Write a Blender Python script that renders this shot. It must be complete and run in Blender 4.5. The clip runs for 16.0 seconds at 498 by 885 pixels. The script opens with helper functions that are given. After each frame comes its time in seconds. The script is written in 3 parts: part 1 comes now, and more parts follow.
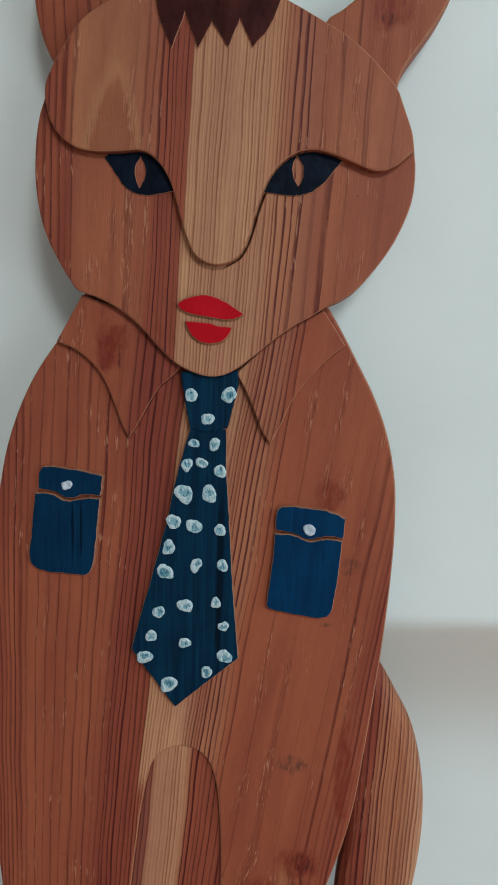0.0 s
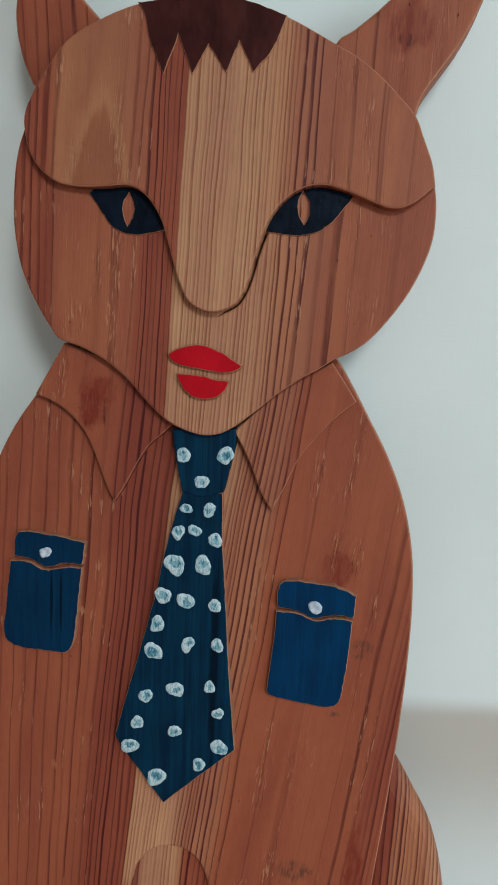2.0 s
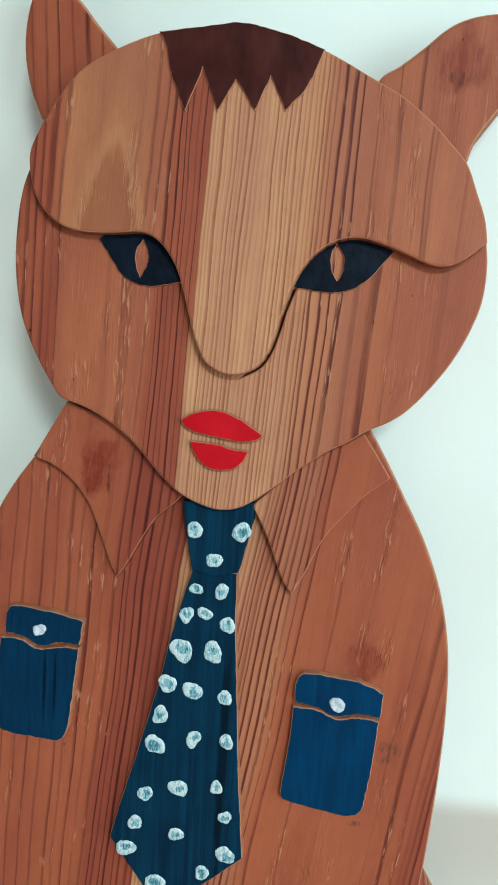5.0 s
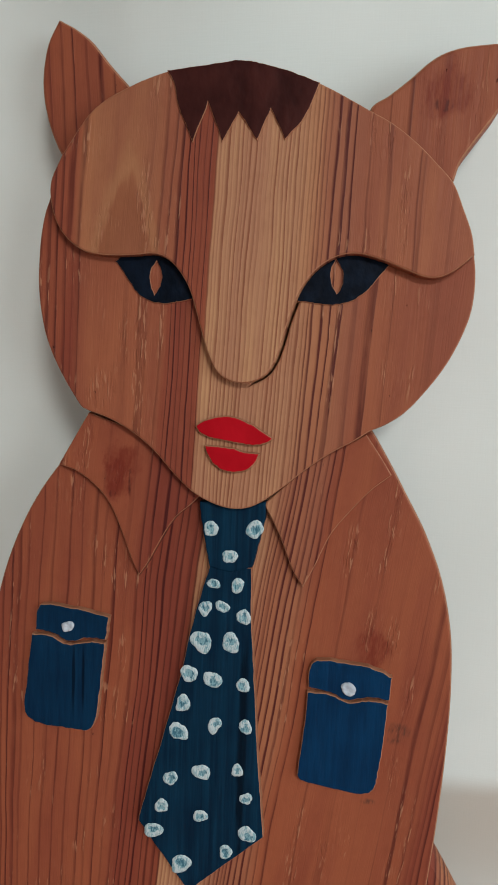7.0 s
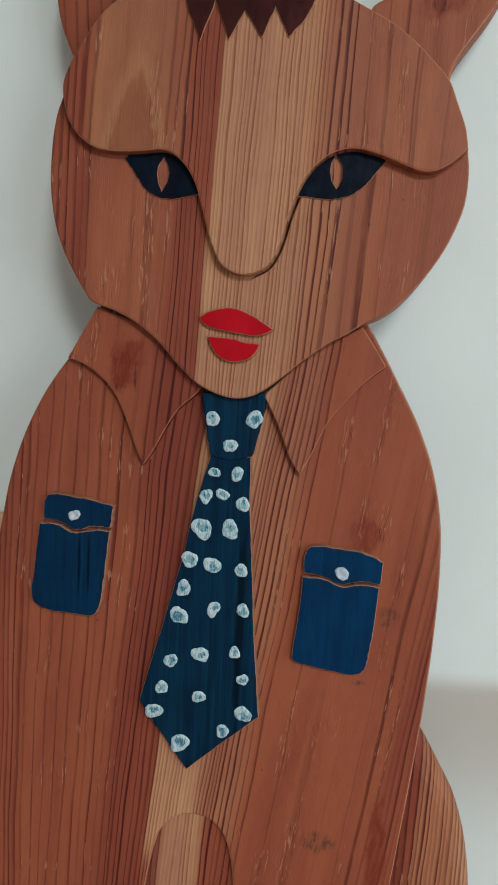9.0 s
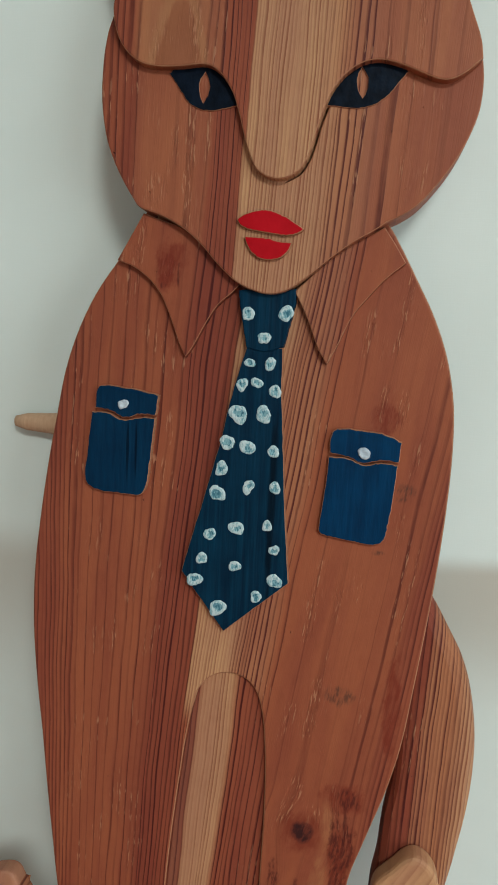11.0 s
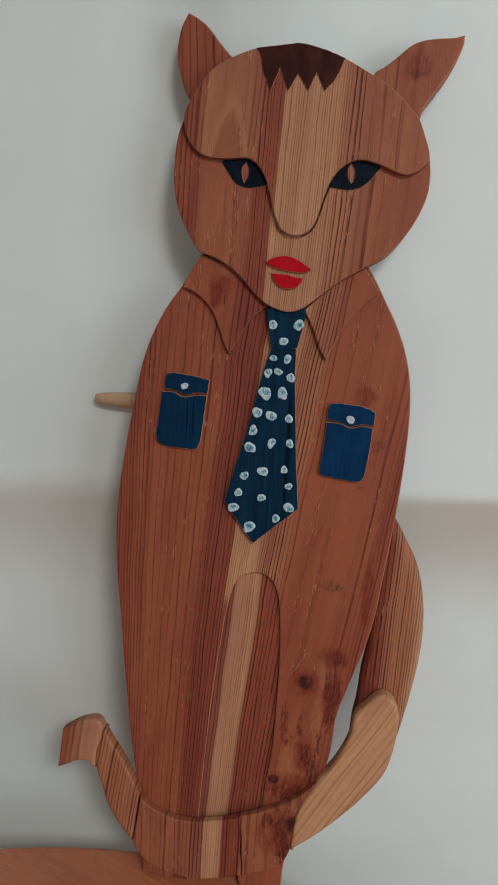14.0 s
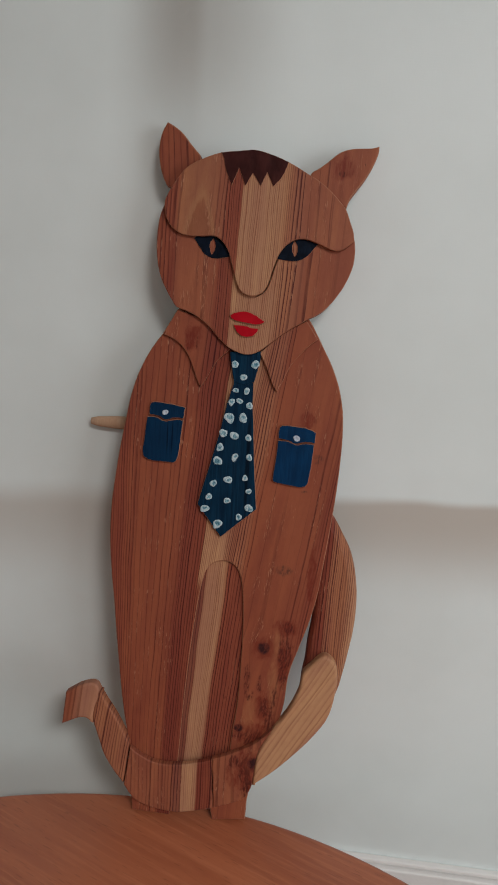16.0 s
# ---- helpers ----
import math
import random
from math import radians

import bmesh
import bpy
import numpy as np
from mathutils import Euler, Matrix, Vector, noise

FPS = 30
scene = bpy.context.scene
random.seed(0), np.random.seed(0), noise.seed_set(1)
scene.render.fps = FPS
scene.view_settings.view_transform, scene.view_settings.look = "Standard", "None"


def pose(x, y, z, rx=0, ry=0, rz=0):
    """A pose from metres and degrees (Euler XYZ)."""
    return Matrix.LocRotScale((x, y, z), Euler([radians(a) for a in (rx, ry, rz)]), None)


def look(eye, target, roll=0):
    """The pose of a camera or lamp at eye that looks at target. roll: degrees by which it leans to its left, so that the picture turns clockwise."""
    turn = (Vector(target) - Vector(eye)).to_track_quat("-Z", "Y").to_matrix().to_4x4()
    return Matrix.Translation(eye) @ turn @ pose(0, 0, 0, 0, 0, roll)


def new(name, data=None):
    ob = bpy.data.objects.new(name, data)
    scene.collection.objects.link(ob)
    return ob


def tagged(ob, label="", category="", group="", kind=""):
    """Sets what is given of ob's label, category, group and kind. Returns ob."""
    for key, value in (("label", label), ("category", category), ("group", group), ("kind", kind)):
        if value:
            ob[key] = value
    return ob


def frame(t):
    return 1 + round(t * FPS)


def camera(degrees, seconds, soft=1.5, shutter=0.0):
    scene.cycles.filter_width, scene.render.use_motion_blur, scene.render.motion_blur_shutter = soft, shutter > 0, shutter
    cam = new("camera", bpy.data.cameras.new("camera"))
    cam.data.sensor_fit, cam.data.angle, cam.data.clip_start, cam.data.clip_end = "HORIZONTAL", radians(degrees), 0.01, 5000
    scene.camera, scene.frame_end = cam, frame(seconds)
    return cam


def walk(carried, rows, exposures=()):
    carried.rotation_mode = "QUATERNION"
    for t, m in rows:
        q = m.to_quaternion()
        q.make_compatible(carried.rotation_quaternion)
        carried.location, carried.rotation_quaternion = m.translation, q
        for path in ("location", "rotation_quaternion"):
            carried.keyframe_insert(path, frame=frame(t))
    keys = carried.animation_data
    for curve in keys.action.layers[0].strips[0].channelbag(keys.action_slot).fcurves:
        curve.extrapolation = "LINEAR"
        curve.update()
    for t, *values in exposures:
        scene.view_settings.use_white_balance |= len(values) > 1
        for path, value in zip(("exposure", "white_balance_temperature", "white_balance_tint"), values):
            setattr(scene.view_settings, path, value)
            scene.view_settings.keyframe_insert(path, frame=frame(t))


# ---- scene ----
cam = camera(40.0, 16.0, 1.8)
PATH = [
    (0, (0.076, -0.413, 0.572), (-0.082, 1.561, 0.297), 1.7),
    (0.5, (0.083, -0.402, 0.58), (-0.078, 1.575, 0.328), 1.5),
    (1, (0.09, -0.384, 0.585), (-0.099, 1.594, 0.354), 1.4),
    (1.5, (0.087, -0.372, 0.588), (-0.107, 1.606, 0.367), 1.5),
    (2, (0.081, -0.365, 0.591), (-0.129, 1.612, 0.371), 2.0),
    (2.5, (0.074, -0.35, 0.589), (-0.142, 1.627, 0.37), 3.2),
    (3, (0.071, -0.332, 0.585), (-0.14, 1.645, 0.374), 3.5),
    (3.5, (0.074, -0.324, 0.592), (-0.146, 1.654, 0.387), 3.6),
    (4, (0.073, -0.323, 0.603), (-0.171, 1.652, 0.402), 3.6),
    (4.5, (0.073, -0.327, 0.614), (-0.18, 1.648, 0.424), 3.5),
    (4.7, (0.071, -0.325, 0.617), (-0.176, 1.65, 0.424), 3.6),
    (6.8, (0.076, -0.345, 0.617), (-0.188, 1.631, 0.456), 2.0),
    (7, (0.072, -0.35, 0.617), (-0.192, 1.626, 0.451), 1.9),
    (7.5, (0.075, -0.369, 0.611), (-0.187, 1.607, 0.444), 2.0),
    (8, (0.077, -0.386, 0.607), (-0.175, 1.591, 0.445), 2.3),
    (8.5, (0.077, -0.381, 0.583), (-0.179, 1.595, 0.417), 2.6),
    (9, (0.077, -0.37, 0.565), (-0.188, 1.604, 0.38), 2.7),
    (9.2, (0.075, -0.367, 0.557), (-0.177, 1.607, 0.358), 2.7),
    (11.5, (0.077, -0.448, 0.516), (-0.236, 1.51, 0.251), 2.7),
    (12, (0.078, -0.479, 0.513), (-0.22, 1.48, 0.241), 2.7),
    (12.5, (0.067, -0.503, 0.512), (-0.204, 1.456, 0.217), 2.7),
    (13, (0.066, -0.54, 0.515), (-0.19, 1.421, 0.213), 2.9),
    (13.5, (0.067, -0.575, 0.521), (-0.171, 1.388, 0.218), 3.0),
    (14, (0.06, -0.618, 0.53), (-0.158, 1.348, 0.228), 3.1),
    (14.5, (0.07, -0.665, 0.535), (-0.144, 1.302, 0.246), 3.1),
    (15, (0.065, -0.716, 0.545), (-0.108, 1.256, 0.257), 3.1),
    (15.5, (0.069, -0.757, 0.556), (-0.076, 1.218, 0.274), 3.0),
    (16, (0.078, -0.777, 0.565), (-0.05, 1.199, 0.283), 3.1),
]
EXPOSURES = [(0, -0.83, 6080, 7), (1.5, -0.83, 6080, 7), (2.0, -0.76, 6080, 6), (2.5, -0.32, 6000, 0), (3.5, 0.01, 5720, -4), (4.7, -0.03, 5880, -4),
             (6.8, -0.75, 6700, 13), (8, -0.77, 6380, 8), (9, -0.74, 6280, 7), (11.3, -0.68, 6480, 2), (12.5, -0.29, 6460, 4), (13.0, -0.82, 6430, 10),
             (13.5, -0.92, 6450, 12), (14.5, -1.05, 6600, 15), (16, -1.18, 6680, 17)]

# The figure leans back against the wall; the camera's rows are given in the leaning figure's frame.
LEAN = pose(0, 0, 0.0245, -6.5)
walk(cam, [(t, LEAN @ look(eye, target, roll)) for t, eye, target, roll in PATH], EXPOSURES)

# ---- light ----
world = bpy.data.worlds.new("world")
scene.world = world
world.use_nodes = True
world.node_tree.nodes["Background"].inputs[0].default_value = (0.75, 0.85, 1.0, 1)
world.node_tree.nodes["Background"].inputs[1].default_value = 0.6


def area_lamp(name, eye, target, size, size_y, watts, colour):
    lamp = bpy.data.lights.new(name, "AREA")
    lamp.shape, lamp.size, lamp.size_y = "RECTANGLE", size, size_y
    lamp.energy, lamp.color = watts, colour
    ob = new(name, lamp)
    ob.matrix_world = look(eye, target)
    return ob


area_lamp("window_daylight", (2.08, -1.63, 0.78), (0.1, 0.0, 0.45), 1.4, 1.3, 42, (0.88, 0.98, 1.0))
area_lamp("ceiling_lamp", (0.78, -1.78, 1.74), (0.78, -1.78, 0.0), 0.50, 0.50, 70, (0.98, 1.0, 0.97))


# ---- materials ----
class Nodes:
    """A short way to write node materials."""

    def __init__(self, name, rough=0.5, coat=0.0):
        self.mat = bpy.data.materials.new(name)
        self.mat.use_nodes = True
        self.tree = self.mat.node_tree
        self.bsdf = self.tree.nodes["Principled BSDF"]
        self.bsdf.inputs["Roughness"].default_value = rough
        self.bsdf.inputs["Coat Weight"].default_value = coat
        self.bsdf.inputs["Coat Roughness"].default_value = 0.3
        self.coord = self.tree.nodes.new("ShaderNodeTexCoord").outputs["Object"]

    def put(self, socket, value):
        if hasattr(value, "is_linked"):
            self.tree.links.new(value, socket)
        elif value is not None:
            socket.default_value = value

    def math(self, op, a, b=None, c=None, clamp=False):
        n = self.tree.nodes.new("ShaderNodeMath")
        n.operation, n.use_clamp = op, clamp
        for s, v in zip(n.inputs, (a, b, c)):
            self.put(s, v)
        return n.outputs[0]

    def split(self, vector):
        n = self.tree.nodes.new("ShaderNodeSeparateXYZ")
        self.put(n.inputs[0], vector)
        return n.outputs

    def join(self, x, y, z):
        n = self.tree.nodes.new("ShaderNodeCombineXYZ")
        for s, v in zip(n.inputs, (x, y, z)):
            self.put(s, v)
        return n.outputs[0]

    def mapped(self, scale=(1, 1, 1), turn=(0, 0, 0)):
        n = self.tree.nodes.new("ShaderNodeMapping")
        self.put(n.inputs[0], self.coord)
        n.inputs["Rotation"].default_value = [radians(a) for a in turn]
        n.inputs["Scale"].default_value = scale
        return n.outputs[0]

    def noise(self, vector, scale=1.0, detail=2.0, rough=0.5, distort=0.0):
        n = self.tree.nodes.new("ShaderNodeTexNoise")
        self.put(n.inputs["Vector"], vector)
        n.inputs["Scale"].default_value, n.inputs["Detail"].default_value = scale, detail
        n.inputs["Roughness"].default_value, n.inputs["Distortion"].default_value = rough, distort
        return n.outputs[0]

    def chance(self, w):
        n = self.tree.nodes.new("ShaderNodeTexWhiteNoise")
        n.noise_dimensions = "1D"
        self.put(n.inputs["W"], w)
        return n.outputs["Value"]

    def range(self, value, low, high, to_low=0.0, to_high=1.0, smooth=True):
        n = self.tree.nodes.new("ShaderNodeMapRange")
        n.interpolation_type = "SMOOTHSTEP" if smooth else "LINEAR"
        for s, v in zip(n.inputs, (value, low, high, to_low, to_high)):
            self.put(s, v)
        return n.outputs[0]

    def mix(self, f, a, b, blend="MIX"):
        n = self.tree.nodes.new("ShaderNodeMix")
        n.data_type, n.blend_type = "RGBA", blend
        for s, v in ((n.inputs[0], f), (n.inputs[6], a), (n.inputs[7], b)):
            self.put(s, (*v, 1) if isinstance(v, tuple) and len(v) == 3 else v)
        return n.outputs[2]

    def finish(self, colour, height=None, depth=0.0005, rough=None):
        self.put(self.bsdf.inputs["Base Color"], (*colour, 1) if isinstance(colour, tuple) else colour)
        self.put(self.bsdf.inputs["Roughness"], rough)
        if height is not None:
            n = self.tree.nodes.new("ShaderNodeBump")
            n.inputs["Distance"].default_value = depth
            self.put(n.inputs["Height"], height)
            self.put(self.bsdf.inputs["Normal"], n.outputs[0])
        return self.mat


def spot(m, x, z, place, wob):
    """1 inside an uneven ellipse (x, z, half width, half height), 0 outside."""
    cx, cz, rx, rz = place
    dx = m.math("DIVIDE", m.math("SUBTRACT", x, cx), rx)
    dz = m.math("DIVIDE", m.math("SUBTRACT", z, cz), rz)
    d = m.math("SQRT", m.math("ADD", m.math("MULTIPLY", dx, dx), m.math("MULTIPLY", dz, dz)))
    return m.range(m.math("ADD", d, wob), 0.50, 1.15, 1.0, 0.0), d


TONES = {
    "pale": ((0.455, 0.235, 0.131), (0.222, 0.077, 0.042)),
    "cream": ((0.400, 0.188, 0.115), (0.180, 0.062, 0.035)),
    "rose": ((0.335, 0.126, 0.068), (0.085, 0.017, 0.014)),
    "tan": ((0.335, 0.126, 0.070), (0.100, 0.026, 0.017)),
    "gold": ((0.318, 0.122, 0.064), (0.110, 0.030, 0.018)),
    "flat": ((0.268, 0.073, 0.038), (0.085, 0.015, 0.011)),
    "red": ((0.240, 0.060, 0.034), (0.064, 0.010, 0.009)),
    "heart": ((0.216, 0.051, 0.030), (0.064, 0.010, 0.009)),
    "plum": ((0.240, 0.080, 0.050), (0.058, 0.012, 0.012)),
}


def pine(name, rings, tones=(), ground="flat", turn=0.0, fan=0.0, z0=0.35, seed=0.0, tan=0.0, knots=(), reds=(), burls=(), greys=(), wedge=None, torn=1.0, frayed=(), golds=()):
    """Oiled pine sawn along the fibre.
    rings: groups of year rings across the grain (from, to, how many, how dark, where in each ring the dark part begins).
    tones: broader zones (from, to, tone, softness, and how far down they reach). turn: lean of the fibre in degrees; fan: how much more it leans towards +x.
    knots, reds, burls, greys: uneven spots (x, z, half width, half height). wedge: a flat-sawn arch (x, z of its tip, half width, length).
    frayed: spots full of splinters; golds: spots of lighter, yellower wood."""
    m = Nodes(name, rough=0.55)
    m.bsdf.inputs["Specular IOR Level"].default_value = 0.16
    x, y, z = m.split(m.coord)
    c, s = math.cos(radians(turn)), math.sin(radians(turn))
    up = m.math("SUBTRACT", z, z0)
    u = m.math("SUBTRACT", m.math("MULTIPLY", x, c), m.math("MULTIPLY", up, s))
    v = m.math("ADD", m.math("MULTIPLY", x, s), m.math("MULTIPLY", up, c))
    if fan:
        lean = m.range(x, -0.12, 0.05, 0.0, fan, smooth=False)
        u = m.math("SUBTRACT", u, m.math("MULTIPLY", up, lean))
    slow = m.noise(m.join(m.math("MULTIPLY", u, 12.0), seed, m.math("MULTIPLY", v, 3.5)), 1.0, 2.0)
    sway = m.noise(m.join(m.math("MULTIPLY", u, 50.0), seed + 3.0, m.math("MULTIPLY", v, 14.0)), 1.0, 1.0)
    jit = m.noise(m.join(m.math("MULTIPLY", u, 300.0), seed, m.math("MULTIPLY", v, 60.0)), 1.0, 1.0)
    ud = m.math("MULTIPLY_ADD", m.math("SUBTRACT", slow, 0.5), 0.008, u)
    ud = m.math("MULTIPLY_ADD", m.math("SUBTRACT", sway, 0.5), 0.0036, ud)
    ud = m.math("MULTIPLY_ADD", m.math("SUBTRACT", jit, 0.5), 0.0007, ud)
    wob = m.math("MULTIPLY", m.math("SUBTRACT", m.noise(m.join(m.math("MULTIPLY", u, 150.0), seed, m.math("MULTIPLY", v, 75.0)), 1.0, 4.0, 0.65), 0.5), 1.9)
    knot_dark = []
    for place in knots:
        inside, d = spot(m, x, z, place, m.math("MULTIPLY", wob, 0.4))
        push = m.range(d, 0.5, 4.5, 1.0, 0.0)
        ud = m.math("SUBTRACT", ud, m.math("MULTIPLY", push, m.math("MULTIPLY", m.math("SUBTRACT", x, place[0]), 0.55)))
        knot_dark.append((inside, d))

    # where the rings lie: the count grows through each group, faster where they are close
    count, dark, start, sparse = 0.0, 0.0, 0.5, 0.0
    for low, high, many, strength, begin in rings:
        count = m.math("ADD", count, m.range(ud, low, high, 0.0, many, smooth=False))
        edge = 0.0006
        inside = m.math("MULTIPLY", m.range(ud, low - edge, low + edge), m.range(ud, high - edge, high + edge, 1.0, 0.0))
        dark = m.math("MULTIPLY_ADD", inside, strength, dark)
        start = m.math("MULTIPLY_ADD", inside, begin - 0.5, start)
        if (high - low) / many > 0.0036:
            sparse = m.math("ADD", sparse, inside)
    uneven = m.noise(m.join(m.math("MULTIPLY", ud, 260.0), seed + 5.0, m.math("MULTIPLY", v, 3.0)), 1.0, 1.0)
    count = m.math("MULTIPLY_ADD", m.math("SUBTRACT", uneven, 0.5), 0.9, count)
    f = m.math("FRACT", m.math("ADD", count, 0.02))
    chance = m.chance(m.math("FLOOR", m.math("ADD", count, 0.02 + 40 * seed)))
    line = m.math("MULTIPLY", m.range(f, start, 0.91), m.range(f, 0.85, 1.0, 1.0, 0.0))
    worn = m.range(m.noise(m.join(m.math("MULTIPLY", ud, 170.0), seed + 1.0, m.math("MULTIPLY", v, 17.0)), 1.0, 3.0, 0.65), 0.34, 0.54, m.math("MULTIPLY_ADD", sparse, -0.12, 0.70), 1.0)
    line = m.math("MULTIPLY", m.math("MULTIPLY", line, worn), m.math("MULTIPLY", dark, m.range(chance, 0.0, 0.85, 0.45, 1.45, smooth=False)), clamp=True)

    hair = m.noise(m.join(m.math("MULTIPLY", ud, 1500.0), m.math("MULTIPLY", y, 700.0), m.math("MULTIPLY", v, 16.0)), 1.0, 2.0)
    fig = m.noise(m.join(m.math("MULTIPLY", ud, 40.0), m.math("MULTIPLY_ADD", y, 20.0, seed), m.math("MULTIPLY", v, 5.0)), 1.0, 3.0, 0.6, 0.5)
    fig = m.range(fig, 0.34, 0.68)

    def tone(key):
        body, ring = TONES[key]
        shade = m.mix(fig, tuple(k * q for k, q in zip((0.88, 0.82, 0.86), body)), tuple(k * q for k, q in zip((1.11, 1.16, 1.08), body)))
        return m.mix(line, shade, ring)

    colour = tone(ground)
    if tan:
        colour = m.mix(tan, colour, tone("tan"))
    pale = 0.0
    for low, high, key, soft, *foot in tones:
        first, last = soft if isinstance(soft, tuple) else (soft, soft)
        inside = m.math("MULTIPLY", m.range(ud, low - first, low + first), m.range(ud, high - last, high + last, 1.0, 0.0))
        if foot:
            inside = m.math("MULTIPLY", inside, m.range(z, foot[0] - 0.015, foot[0] + 0.01))
        colour = m.mix(inside, colour, tone(key))
        if key == "pale":
            pale = inside
    flecky = sparse
    if wedge:
        wx, wz, half, length = wedge
        side = m.math("ABSOLUTE", m.math("SUBTRACT", m.math("MULTIPLY_ADD", m.math("SUBTRACT", sway, 0.5), 0.014, x), wx))
        side = m.math("SQRT", m.math("MULTIPLY_ADD", side, side, 0.00003))
        d = m.math("SUBTRACT", m.math("MULTIPLY", m.math("SUBTRACT", wz, z), half / length), side)
        d = m.math("MULTIPLY_ADD", m.math("SUBTRACT", jit, 0.5), 0.004, d)
        figure = m.math("MULTIPLY", m.range(d, -0.0015, 0.002), m.range(d, 0.0, 0.016, 0.60, 0.25))
        colour = m.mix(figure, colour, (0.225, 0.074, 0.034))
        rim = m.math("MULTIPLY", m.range(d, -0.006, -0.002), m.range(d, -0.001, 0.001, 1.0, 0.0))
        colour = m.mix(m.math("MULTIPLY", rim, 0.40), colour, (0.390, 0.185, 0.088))
        flecky = m.math("MAXIMUM", flecky, m.math("MULTIPLY", rim, 1.6))
    blotch = m.noise(m.join(m.math("MULTIPLY", u, 190.0), m.math("MULTIPLY_ADD", y, 60.0, seed), m.math("MULTIPLY", v, 90.0)), 1.0, 4.0, 0.7)
    colour = m.mix(m.range(blotch, 0.42, 0.70, 0.0, 0.16), colour, m.mix(1.0, colour, (0.60, 0.48, 0.44), "MULTIPLY"))
    colour = m.mix(m.range(hair, 0.42, 0.78, 0.0, 0.04), colour, m.mix(1.0, colour, (0.50, 0.40, 0.36), "MULTIPLY"))

    # torn grain: short pale splinters with dark hollows beside the wide rings
    tear = m.noise(m.join(m.math("MULTIPLY", ud, 850.0), m.math("MULTIPLY_ADD", y, 100.0, seed), m.math("MULTIPLY", v, 115.0)), 1.0, 1.5)
    cluster = m.range(m.noise(m.join(m.math("MULTIPLY", ud, 50.0), seed + 7.0, m.math("MULTIPLY", v, 26.0)), 1.0, 1.0), 0.52, 0.62)
    beside = m.math("MULTIPLY", m.range(f, 0.45, 0.72), flecky)
    near = m.math("MULTIPLY", m.math("MULTIPLY", m.math("MAXIMUM", beside, m.math("MULTIPLY", flecky, 0.18)), cluster), torn, clamp=True)
    for place in frayed:
        near = m.math("MAXIMUM", near, m.math("MULTIPLY", spot(m, x, z, place, wob)[0], 0.80))
    fleck = m.math("MULTIPLY", m.range(tear, 0.555, 0.65), near)
    hollow = m.math("MULTIPLY", m.range(tear, 0.37, 0.44, 1.0, 0.0), near)
    colour = m.mix(m.math("MULTIPLY", hollow, 0.12), colour, (0.085, 0.024, 0.018))
    colour = m.mix(m.math("MULTIPLY", fleck, 0.55), colour, (0.47, 0.225, 0.130))
    pore = m.noise(m.join(m.math("MULTIPLY", u, 620.0), m.math("MULTIPLY_ADD", y, 60.0, seed + 2.0), m.math("MULTIPLY", v, 230.0)), 1.0, 0.0)
    pore = m.math("MULTIPLY", m.range(pore, 0.875, 0.915), m.math("SUBTRACT", 1.0, pale))
    colour = m.mix(m.math("MULTIPLY", pore, 0.65), colour, (0.045, 0.012, 0.008))
    mottle = m.range(m.noise(m.join(m.math("MULTIPLY", ud, 330.0), seed, m.math("MULTIPLY", v, 75.0)), 1.0, 3.0, 0.6), 0.36, 0.62, 0.45, 1.0)
    specks = m.range(m.noise(m.join(m.math("MULTIPLY", ud, 420.0), seed + 6.0, m.math("MULTIPLY", v, 120.0)), 1.0, 2.0, 0.65), 0.40, 0.62, 0.10, 1.0)
    for places, tint, much, grain in ((golds, (0.345, 0.135, 0.062), 0.60, mottle), (reds, (0.160, 0.024, 0.013), 0.85, mottle), (burls, (0.062, 0.011, 0.009), 0.80, specks), (greys, (0.060, 0.030, 0.022), 0.70, specks)):
        for place in places:
            colour = m.mix(m.math("MULTIPLY", m.math("MULTIPLY", spot(m, x, z, place, wob)[0], grain), much), colour, tint)
    for inside, d in knot_dark:
        halo = m.math("MULTIPLY", m.range(m.math("MULTIPLY_ADD", wob, 0.4, d), 0.7, 2.0, 1.0, 0.0), 0.42)
        colour = m.mix(halo, colour, (0.200, 0.050, 0.026))
        colour = m.mix(m.math("MULTIPLY", m.range(inside, 0.0, 0.6), 0.75), colour, (0.092, 0.018, 0.014))
        colour = m.mix(m.math("MULTIPLY", m.range(m.math("MULTIPLY", inside, mottle), 0.40, 0.90), 0.90), colour, (0.026, 0.009, 0.010))
    height = m.math("ADD", m.math("MULTIPLY", hair, 0.2), m.math("MULTIPLY", m.math("SUBTRACT", fleck, hollow), 0.30))
    height = m.math("SUBTRACT", m.math("MULTIPLY_ADD", line, 0.12, height), pore)
    return m.finish(colour, height, 0.0007, m.range(hair, 0.2, 0.8, 0.46, 0.62))


